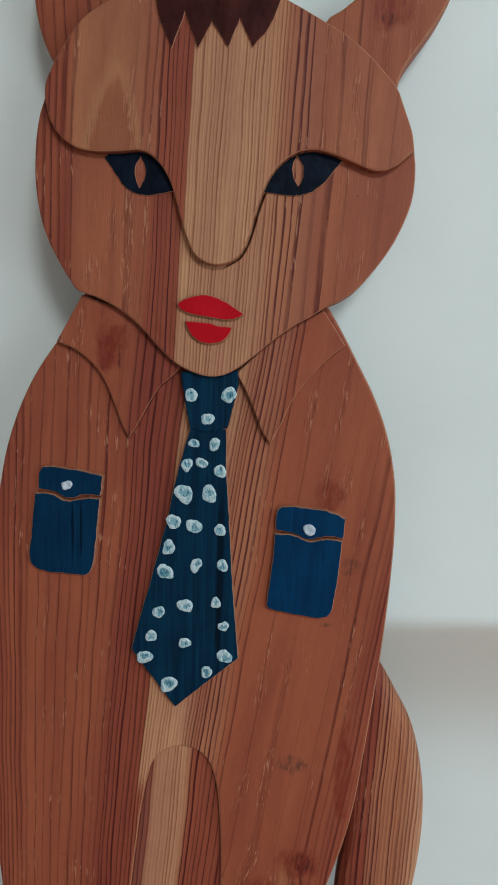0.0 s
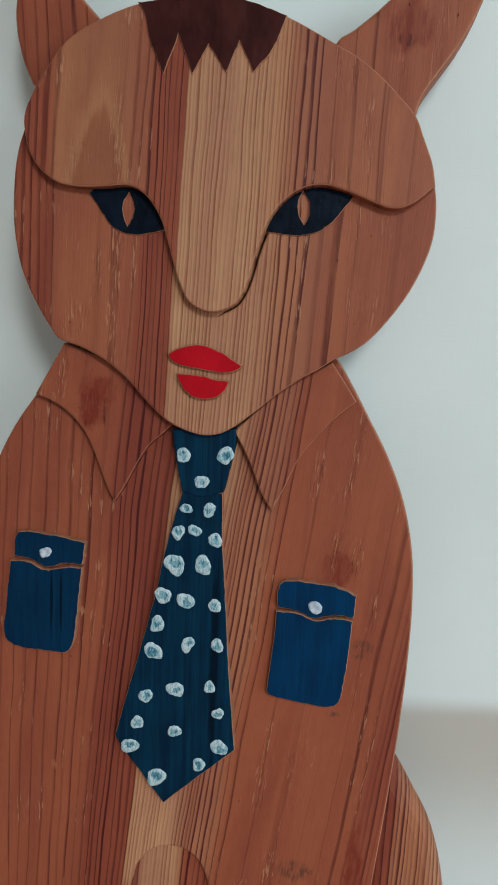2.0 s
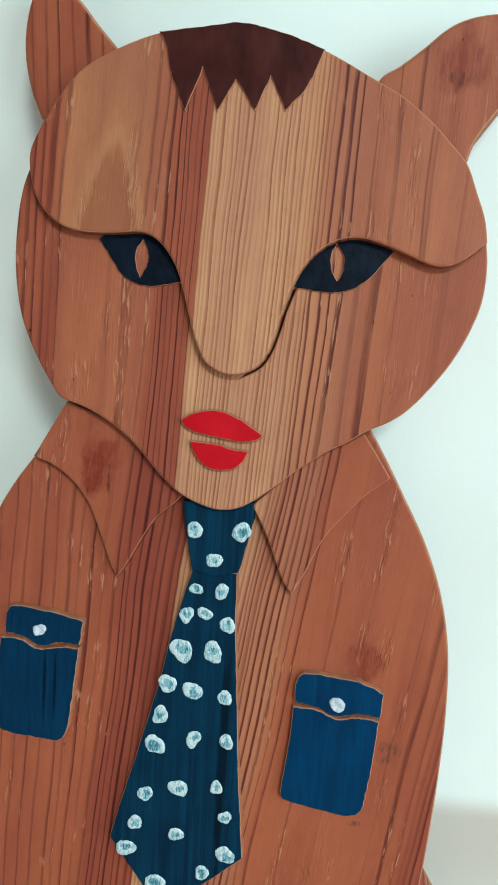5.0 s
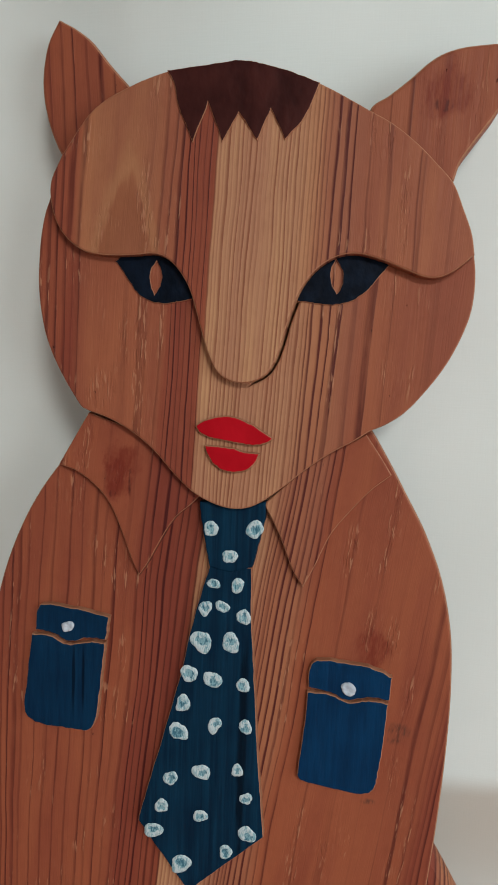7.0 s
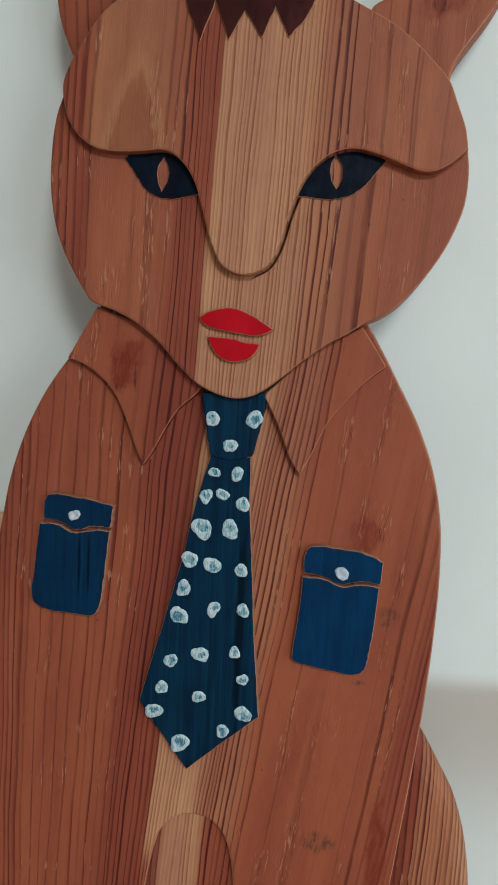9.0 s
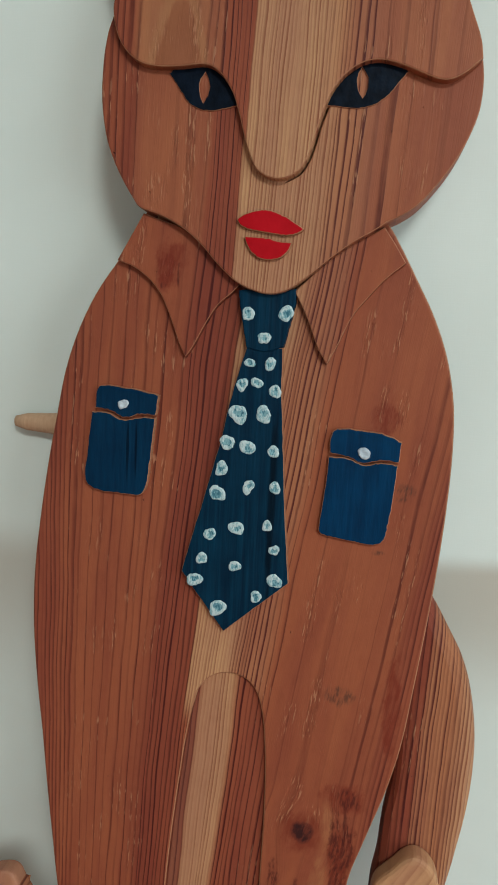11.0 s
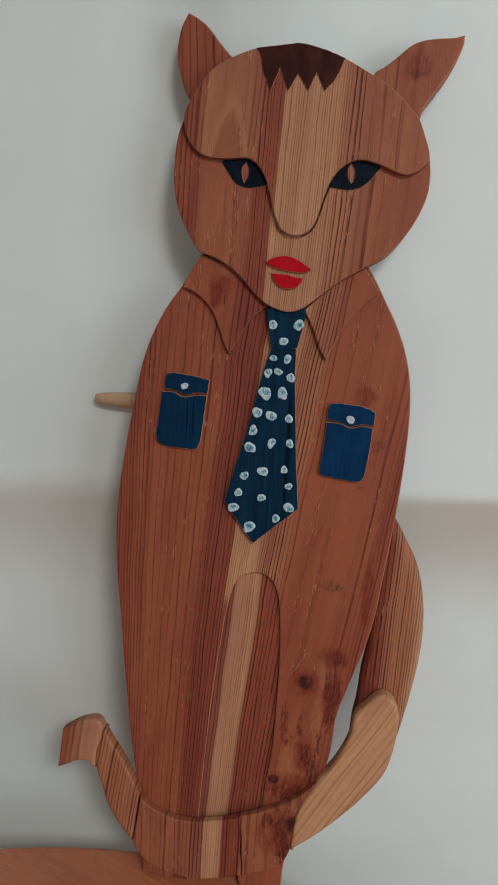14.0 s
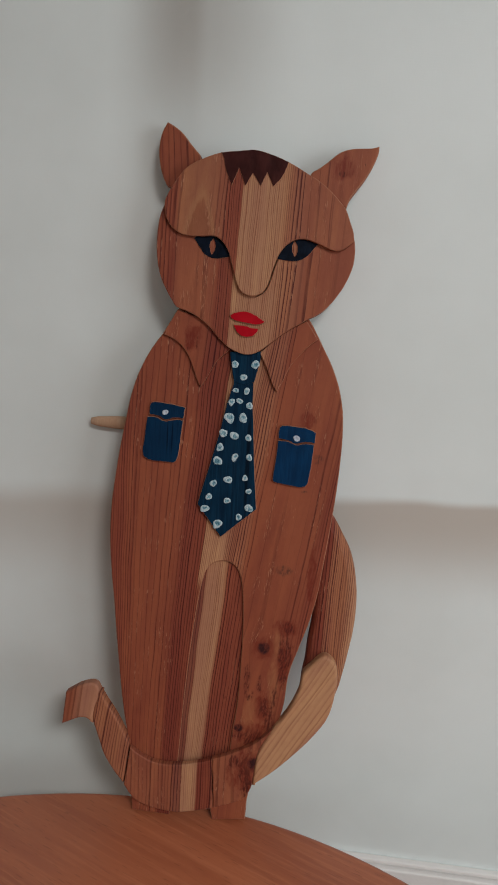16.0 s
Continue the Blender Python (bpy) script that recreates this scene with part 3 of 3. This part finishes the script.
DOTS = [(7.7, 542.7, 3.9), (30.6, 543.9, 4.4), (18.3, 528.8, 3.6), (9.9, 513.4, 3.0), (22.4, 513.3, 3.6), (5.8, 500.3, 3.6), (14.8, 501.6, 3.3),
    (26.3, 496.8, 3.9), (4.0, 482.2, 5.5), (19.7, 482.8, 4.8), (-2.0, 463.9, 4.6), (10.6, 461.8, 4.6), (27.1, 460.0, 3.7), (-4.6, 447.6, 4.1), (-7.2,
    431.8, 4.8), (12.6, 437.2, 3.8), (29.1, 437.5, 3.7), (-10.7, 404.9, 3.9), (6.0, 410.3, 4.5), (25.7, 413.3, 3.2), (30.6, 398.1, 3.2), (-15.4,
    388.8, 3.7), (6.3, 385.6, 3.6), (-19.5, 374.3, 4.7), (31.8, 378.2, 4.6), (20.7, 367.0, 3.7), (-3.4, 357.3, 5.1)]
BUTTONS = [(-0.0699, 0.4837), (0.0818, 0.4627)]

# Spots in the wood, in metres: across, up, half width, half height.
KNOTS = [(0.0585, 0.2065, 0.0080, 0.0085), (0.0335, 0.1020, 0.0065, 0.0055)]
REDS = [(0.0850, 0.234, 0.016, 0.012), (0.0947, 0.4828, 0.010, 0.013), (0.0585, 0.2065, 0.016, 0.016), (0.084, 0.190, 0.010, 0.030),
        (0.062, 0.130, 0.012, 0.022), (0.050, 0.092, 0.020, 0.022), (0.110, 0.300, 0.006, 0.040)]
BURLS = [(0.0885, 0.196, 0.006, 0.018), (0.0800, 0.205, 0.004, 0.026), (0.0830, 0.172, 0.006, 0.022), (0.0615, 0.131, 0.007, 0.014), (0.070, 0.118, 0.007, 0.020),
         (0.050, 0.088, 0.016, 0.014), (0.0870, 0.234, 0.008, 0.008), (0.0405, 0.165, 0.004, 0.024), (0.044, 0.143, 0.006, 0.005), (0.048, 0.150, 0.002, 0.004), (0.030, 0.094, 0.010, 0.006),
         (0.075, 0.145, 0.004, 0.018), (0.056, 0.160, 0.003, 0.012), (0.0865, 0.215, 0.003, 0.014)]
GREYS = [(0.0767, 0.3043, 0.010, 0.007), (0.1079, 0.4391, 0.008, 0.006), (0.095, 0.4005, 0.005, 0.002)]
BODY_RINGS = [(-0.140, -0.110, 10, 0.62, 0.30), (-0.110, -0.099, 3, 0.85, 0.35), (-0.099, -0.066, 5, 0.60, 0.66), (-0.066, -0.050, 3, 0.80, 0.62),
              (-0.050, -0.040, 2, 0.75, 0.50), (-0.042, -0.017, 7, 1.15, 0.50), (-0.017, 0.012, 14, 0.72, 0.10), (0.012, 0.020, 4, 1.00, 0.20),
              (0.020, 0.029, 3, 1.35, 0.40), (0.029, 0.040, 3, 1.10, 0.50), (0.040, 0.058, 1, 0.40, 0.72), (0.058, 0.100, 3, 0.34, 0.70),
              (0.100, 0.113, 2, 0.60, 0.50), (0.113, 0.150, 11, 0.62, 0.30)]
BODY_TONES = [(-0.150, -0.112, "red", 0.004), (-0.045, -0.017, "heart", 0.004), (0.010, 0.034, "rose", 0.005), (-0.0175, 0.012, "pale", (0.0012, 0.006), 0.285), (0.116, 0.150, "red", 0.003)]
COLLAR_RINGS = [(-0.110, -0.082, 4, 0.50, 0.55), (-0.082, -0.050, 3, 0.35, 0.70), (-0.050, -0.0335, 3, 1.25, 0.52), (-0.0335, -0.0267, 2, 1.30, 0.45), (-0.0267, -0.017, 4, 1.30, 0.45)] + BODY_RINGS[6:]
FACE_RINGS = [(-0.090, -0.064, 6, 0.70, 0.35), (-0.064, -0.038, 1, 0.20, 0.70), (-0.038, -0.029, 1, 0.75, 0.62), (-0.029, -0.020, 1, 0.85, 0.60),
              (-0.020, -0.0005, 7, 1.25, 0.60), (-0.0005, 0.047, 23, 0.72, 0.10), (0.047, 0.053, 3, 1.00, 0.25), (0.053, 0.061, 2, 1.35, 0.40),
              (0.061, 0.073, 2, 1.40, 0.48), (0.073, 0.081, 1, 1.30, 0.52), (0.081, 0.091, 1, 0.85, 0.55), (0.091, 0.132, 2, 0.30, 0.60)]
BROW_RINGS = [(-0.082, -0.060, 5, 0.65, 0.35), (-0.060, -0.024, 2, 0.20, 0.60), (-0.024, -0.019, 1, 0.95, 0.35), (-0.019, -0.010, 2, 0.80, 0.45),
              (-0.010, 0.006, 6, 1.25, 0.58), (0.006, 0.050, 21, 0.72, 0.10), (0.050, 0.060, 5, 1.00, 0.25), (0.060, 0.073, 3, 1.30, 0.40),
              (0.073, 0.090, 2, 0.80, 0.62), (0.090, 0.122, 2, 0.60, 0.72)]
WOODS = [
    pine("pine_body", BODY_RINGS, BODY_TONES, fan=0.15, knots=KNOTS, reds=REDS, burls=BURLS, greys=GREYS,
         golds=[(0.072, 0.160, 0.007, 0.042), (0.046, 0.115, 0.009, 0.034), (0.074, 0.215, 0.005, 0.022)], frayed=[(0.085, 0.165, 0.004, 0.02), (-0.040, 0.470, 0.003, 0.010)]),
    pine("pine_face", FACE_RINGS, [(-0.095, -0.066, "red", 0.003), (-0.021, -0.0005, "red", 0.002), (0.050, 0.074, "rose", 0.006), (-0.0005, 0.050, "pale", (0.001, 0.009))],
         turn=0.6, fan=0.06, z0=0.60, seed=1.3, tan=0.28, frayed=[(-0.051, 0.612, 0.007, 0.012), (-0.032, 0.620, 0.003, 0.018)]),
    pine("pine_brow", BROW_RINGS, [(-0.085, -0.062, "red", 0.003), (-0.060, -0.022, "gold", 0.006), (-0.0115, 0.006, "red", 0.002), (0.050, 0.076, "rose", 0.006), (0.006, 0.052, "pale", (0.001, 0.010))],
         turn=4.0, fan=-0.03, z0=0.70, seed=2.1, tan=0.50, frayed=[(0.097, 0.700, 0.003, 0.026), (-0.052, 0.690, 0.003, 0.012), (-0.028, 0.700, 0.004, 0.024)], wedge=(-0.0375, 0.736, 0.016, 0.055)),
    pine("pine_ears", [(0.083, 0.100, 2, 0.75, 0.60), (0.100, 0.150, 3, 0.22, 0.70)], turn=2.0, z0=0.75, seed=5.2, tan=0.25, torn=0.4, reds=[(0.1135, 0.7560, 0.012, 0.014)], burls=[(0.1133, 0.7500, 0.0045, 0.0030)]),
    pine("pine_left_ear", [(-0.095, -0.040, 8, 0.90, 0.50)], [(-0.1, -0.03, "flat", 0.004)], turn=-3.0, z0=0.75, seed=3.2, torn=0.3),
    pine("pine_tail", [(0.100, 0.129, 7, 1.0, 0.30), (0.129, 0.170, 16, 0.75, 0.15)], [(0.095, 0.129, "red", 0.002), (0.129, 0.185, "rose", 0.002), (0.154, 0.190, "pale", 0.008)], turn=2.0, z0=0.25, seed=6.4, tan=0.2),
    pine("pine_tail_pale", [(0.010, 0.075, 13, 0.48, 0.25), (0.075, 0.150, 13, 0.42, 0.25)], turn=30, z0=0.12, seed=7.7, ground="pale", torn=0.3),
    pine("pine_tail_front", [(-0.105, -0.060, 9, 0.60, 0.50), (-0.060, -0.034, 7, 0.90, 0.40), (-0.034, -0.0155, 8, 0.50, 0.10), (-0.0155, 0.004, 6, 1.0, 0.35), (0.004, 0.080, 8, 0.55, 0.55)],
         [(-0.045, -0.034, "plum", 0.003), (-0.034, -0.0155, "pale", 0.001), (-0.0155, 0.003, "red", 0.001)], z0=0.03, seed=8.8, tan=0.40,
         knots=[(0.054, 0.062, 0.008, 0.009)], burls=[(0.0055, 0.045, 0.0025, 0.008), (0.0060, 0.022, 0.0022, 0.016), (0.045, 0.050, 0.010, 0.026), (0.055, 0.045, 0.006, 0.020), (0.030, 0.062, 0.007, 0.010), (0.046, 0.022, 0.008, 0.012)], reds=[(0.046, 0.050, 0.022, 0.036)]),
    pine("pine_tail_low", [(-0.165, -0.095, 20, 0.75, 0.40)], [(-0.17, -0.09, "rose", 0.004)], turn=8, z0=0.08, seed=9.1, torn=0.3),
    pine("pine_tail_tip", [(-0.190, -0.160, 5, 0.60, 0.40), (-0.160, -0.130, 4, 0.30, 0.40)], [(-0.164, -0.130, "cream", 0.008)], turn=8, z0=0.12, seed=2.6, tan=0.3, torn=0.3),
    pine("pine_arch", [(-0.055, -0.0245, 9, 0.80, 0.35), (-0.0245, -0.003, 10, 0.60, 0.10), (-0.003, 0.008, 4, 1.20, 0.45), (0.008, 0.040, 8, 1.00, 0.52)],
         [(-0.060, -0.0245, "plum", 0.003), (-0.003, 0.045, "red", 0.002), (-0.0245, -0.003, "pale", (0.0012, 0.0035))], turn=1.0, fan=0.10, z0=0.17, seed=4.4, torn=0.4,
         burls=[(0.0141, 0.1392, 0.0022, 0.004)]),
    pine("pine_collar", COLLAR_RINGS, BODY_TONES, fan=0.15, seed=0.4, reds=[(-0.0425, 0.5680, 0.0085, 0.0160), (-0.0425, 0.5670, 0.0070, 0.0130), (-0.0470, 0.5590, 0.0030, 0.0050), (-0.0400, 0.5760, 0.0120, 0.0100)],
         frayed=[(-0.0430, 0.5690, 0.0050, 0.0100), (-0.0595, 0.5880, 0.0030, 0.0130)], burls=[(-0.0365, 0.5650, 0.0012, 0.0090), (-0.0460, 0.5575, 0.0022, 0.0026)]),
    paint("sawn_pine_edge", (0.29, 0.128, 0.074), (0.40, 0.200, 0.118), 0.7, (60, 60, 500)),
]
PAINTS = [
    paint("navy_tie_paint", (0.0013, 0.0125, 0.031), (0.0026, 0.029, 0.062), folds=[(0.0275, 0.425, 0.0028, 0.070)]),
    paint("blue_pocket_paint", (0.0013, 0.019, 0.058), (0.0018, 0.034, 0.096), stroke=(300, 300, 30)),
    paint("dull_blue_pocket_paint", (0.0016, 0.0165, 0.046), (0.0024, 0.028, 0.070), stroke=(300, 300, 30), folds=[(-0.0665, 0.454, 0.0011, 0.022), (-0.0610, 0.455, 0.0009, 0.019)]),
    paint("blue_black_eye_paint", (0.0014, 0.003, 0.007), (0.005, 0.011, 0.024), stroke=(160, 160, 120)),
    paint("red_lip_paint", (0.36, 0.0035, 0.010), (0.46, 0.006, 0.015), 0.45, (90, 90, 40)),
    paint("dark_brown_hair_paint", (0.026, 0.0065, 0.0060), (0.056, 0.0150, 0.0130), 0.4, (120, 120, 60)),
    dabs("white_dabs", (0.14, 0.31, 0.37), (0.49, 0.58, 0.61), 0.475),
    dabs("thin_dabs", (0.030, 0.13, 0.19), (0.21, 0.39, 0.45), 0.50),
    paint("white_button_paint", (0.36, 0.42, 0.50), (0.54, 0.59, 0.65), 0.45, (200, 200, 200)),
]
(BODY_W, FACE_W, BROW_W, EAR_W, EAR_L_W, TAIL_W, PALE_W, FRONT_W, LOW_W, TIP_W, ARCH_W, COLLAR_W, EDGE_W,
 TIE_P, POCKET_P, DULL_P, EYE_P, LIP_P, HAIR_P, DAB_P, THIN_P, BUTTON_P) = range(22)


def smooth_outline(points, steps=6, rough=0.0):
    """A closed curve through the points, with the marked corners kept sharp. rough: how uneven a brushed rim is, in metres."""
    rng = random.Random(len(points))
    pts = [Vector((p[0], p[1])) / 1000 for p in points]
    sharp = [len(p) > 2 for p in points]
    n, out = len(pts), []
    for i in range(n):
        p1, p2 = pts[i], pts[(i + 1) % n]
        p0 = 2 * p1 - p2 if sharp[i] else pts[i - 1]
        p3 = 2 * p2 - p1 if sharp[(i + 1) % n] else pts[(i + 2) % n]
        ts = [0.0]
        for a, b in ((p0, p1), (p1, p2), (p2, p3)):
            ts.append(ts[-1] + max((b - a).length, 1e-6) ** 0.5)
        t0, t1, t2, t3 = ts
        count = max(1, min(steps, int((p2 - p1).length / 0.0015)))
        for k in range(count):
            t = t1 + (t2 - t1) * k / count
            a1 = p0.lerp(p1, (t - t0) / (t1 - t0))
            a2 = p1.lerp(p2, (t - t1) / (t2 - t1))
            a3 = p2.lerp(p3, (t - t2) / (t3 - t2))
            b1 = a1.lerp(a2, (t - t0) / (t2 - t0))
            b2 = a2.lerp(a3, (t - t1) / (t3 - t1))
            out.append(b1.lerp(b2, (t - t1) / (t2 - t1)) + Vector((rng.uniform(-rough, rough), rng.uniform(-rough, rough))))
    return out


class Figure:
    """Gathers all boards of the figure into one mesh."""

    def __init__(self):
        self.verts, self.faces, self.mats, self.soft = [], [], [], []

    def add(self, verts, faces, mat, soft=False):
        base = len(self.verts)
        self.verts += verts
        self.faces += [[base + i for i in f] for f in faces]
        self.mats += mat if isinstance(mat, list) else [mat] * len(faces)
        self.soft += [soft] * len(faces)

    def board(self, outlines, front, thick, mat, edge=0.0015, side=None):
        """A board sawn along the outlines (the first is its rim, others are holes), with eased edges; its front lies at y = front. side: the material of the rubbed edges."""
        curve = bpy.data.curves.new("saw_line", "CURVE")
        curve.dimensions, curve.fill_mode = "2D", "BOTH"
        curve.extrude, curve.bevel_depth, curve.bevel_resolution, curve.offset = max(thick / 2 - edge, 0.0001), edge, 2, -edge
        for points in outlines:
            line = curve.splines.new("POLY")
            line.points.add(len(points) - 1)
            for p, q in zip(line.points, points):
                p.co = (q.x, q.y, 0, 1)
            line.use_cyclic_u = True
        ob = bpy.data.objects.new("saw_line", curve)
        scene.collection.objects.link(ob)
        got = ob.evaluated_get(bpy.context.evaluated_depsgraph_get()).to_mesh()
        verts = [Vector((v.co.x, front + thick / 2 - v.co.z, v.co.y)) for v in got.vertices]
        low = 0.3 if mat < EDGE_W else -2.0
        rubbed = [side is not None and low < p.normal.z < 0.9 for p in got.polygons]
        self.add(verts, [list(p.vertices) for p in got.polygons], [side if pale else mat for pale in rubbed])
        bpy.data.objects.remove(ob)
        bpy.data.curves.remove(curve)

    def dab(self, x, z, r, y, mat, thin, rng, lift=0.0005):
        """A dab of thick paint: a ragged rim, often drawn out into a short tail, and a thin hollow where the brush was lifted."""
        n = 36
        p = [rng.uniform(0, 6.28) for _ in range(4)]
        long, lean = rng.uniform(0.03, 0.20), rng.uniform(0, 3.14)
        tail, way = rng.choice((0.0, 0.15, 0.30)), rng.uniform(3.9, 5.9)
        hx, hz = rng.uniform(-0.30, 0.30) * r, rng.uniform(-0.35, 0.25) * r
        wob = []
        for k in range(n):
            a = 2 * math.pi * k / n
            w = 1 + long * math.cos(2 * (a - lean)) + 0.06 * math.sin(3 * a + p[0]) + 0.03 * math.sin(5 * a + p[1]) + 0.02 * math.sin(9 * a + p[2])
            w += tail * max(0.0, math.cos(a - way)) ** 8 + rng.uniform(-0.02, 0.02)
            wob.append(w)
        rings = []
        for scale, up in ((1.0, 0.0), (0.90, 0.8), (0.62, 1.0), (0.36, 0.45)):
            ring = []
            for k in range(n):
                a, w = 2 * math.pi * k / n, scale * r * (1 + (wob[k] - 1) * scale)
                bump = 1 + (0.14 * math.sin(5 * a + p[3]) if 0.3 < scale < 0.95 else 0.0)
                ring.append(Vector((x + (1 - scale) * hx + w * math.cos(a), y - lift * up * bump, z + (1 - scale) * hz + w * math.sin(a))))
            rings.append(ring)
        verts = [v for ring in rings for v in ring] + [Vector((x + hx, y - lift * 0.35, z + hz))]
        faces = []
        for a in range(3):
            for k in range(n):
                m = (k + 1) % n
                faces.append([a * n + k, a * n + m, (a + 1) * n + m, (a + 1) * n + k])
        faces += [[3 * n + k, 3 * n + (k + 1) % n, 4 * n] for k in range(n)]
        reach = [rng.random() < 0.45 for _ in range(6)]
        kinds = [mat] * (2 * n) + [thin if reach[k * 6 // n] else mat for k in range(n)] + [thin] * n
        self.add(verts, faces, kinds, True)

    def build(self, name, materials):
        me = bpy.data.meshes.new(name)
        me.from_pydata(self.verts, [], self.faces)
        for m in materials:
            me.materials.append(m)
        me.polygons.foreach_set("material_index", self.mats)
        me.polygons.foreach_set("use_smooth", self.soft)
        me.update()
        return new(name, me)


def wooden_cat():
    rng = random.Random(4)
    fig = Figure()
    so = smooth_outline
    arch = so(ARCH)
    fig.board([so(TAIL_A)], 0.008, 0.024, TAIL_W, 0.010)
    fig.board([so(BODY), arch], 0.0, 0.020, BODY_W, 0.0016, EDGE_W)
    fig.board([arch], 0.0040, 0.015, ARCH_W, 0.0004)
    fig.board([so(TAIL_B)], -0.008, 0.016, PALE_W, 0.0035)
    fig.board([so(TAIL_C)], -0.009, 0.0088, FRONT_W, 0.0018)
    fig.board([so(TAIL_F)], -0.009, 0.0088, FRONT_W, 0.0018)
    fig.board([so(TAIL_D)], -0.009, 0.014, LOW_W, 0.0030)
    fig.board([so(TAIL_E)], -0.009, 0.014, TIP_W, 0.0030)
    fig.board([so(EAR_L)], -0.002, 0.016, EAR_L_W, 0.002, EDGE_W)
    fig.board([so(EAR_R)], -0.011, 0.016, EAR_W, 0.002, EDGE_W)
    for line in (COLLAR_L, COLLAR_R):
        fig.board([so(line)], -0.005, 0.008, COLLAR_W, 0.0009, EDGE_W)
    fig.board([so(FACE), so(KERF)], -0.011, 0.025, FACE_W, 0.0011, EDGE_W)
    fig.board([so(BROW)], -0.017, 0.017, BROW_W, 0.0011, EDGE_W)
    for eye, pupil in ((EYE_L, PUPIL_L), (EYE_R, PUPIL_R)):
        fig.board([so(eye, 6, 0.00022), so(pupil, 6, 0.00022)], -0.012, 0.003, EYE_P, 0.0005, EDGE_W)
    fig.board([so(LIP_TOP, 6, 0.00022)], -0.014, 0.0045, LIP_P, 0.0009, EDGE_W)
    fig.board([so(LIP_LOW, 6, 0.00022)], -0.014, 0.0045, LIP_P, 0.0009, EDGE_W)
    fig.board([so(HAIR, 6, 0.00022)], -0.018, 0.003, HAIR_P, 0.0005, EDGE_W)
    fig.board([so(TIE, 6, 0.00022)], -0.0056, 0.0076, TIE_P, 0.0007, EDGE_W)
    fig.board([so(KNOT, 6, 0.00022)], -0.0064, 0.008, TIE_P, 0.0007)
    for line, blue in ((FLAP_L, DULL_P), (POCKET_L, DULL_P), (FLAP_R, POCKET_P), (POCKET_R, POCKET_P)):
        fig.board([so(line, 6, 0.0003)], -0.0042, 0.006, blue, 0.0008, EDGE_W)
    for n, (x, z, r) in enumerate(DOTS):
        fig.dab(x / 1000, z / 1000, r / 1000, -0.0064 if n < 3 else -0.0056, DAB_P, THIN_P, rng)
    for (x, z), r in zip(BUTTONS, (0.0031, 0.0036)):
        fig.dab(x, z, r, -0.0042, BUTTON_P, BUTTON_P, rng, 0.0012)
    cat = fig.build("cat_figure", WOODS + PAINTS)
    cat.matrix_world = LEAN
    return tagged(cat, "red-brown layered wooden cat with blue tie leaning on wall", "cat figure")


wooden_cat()
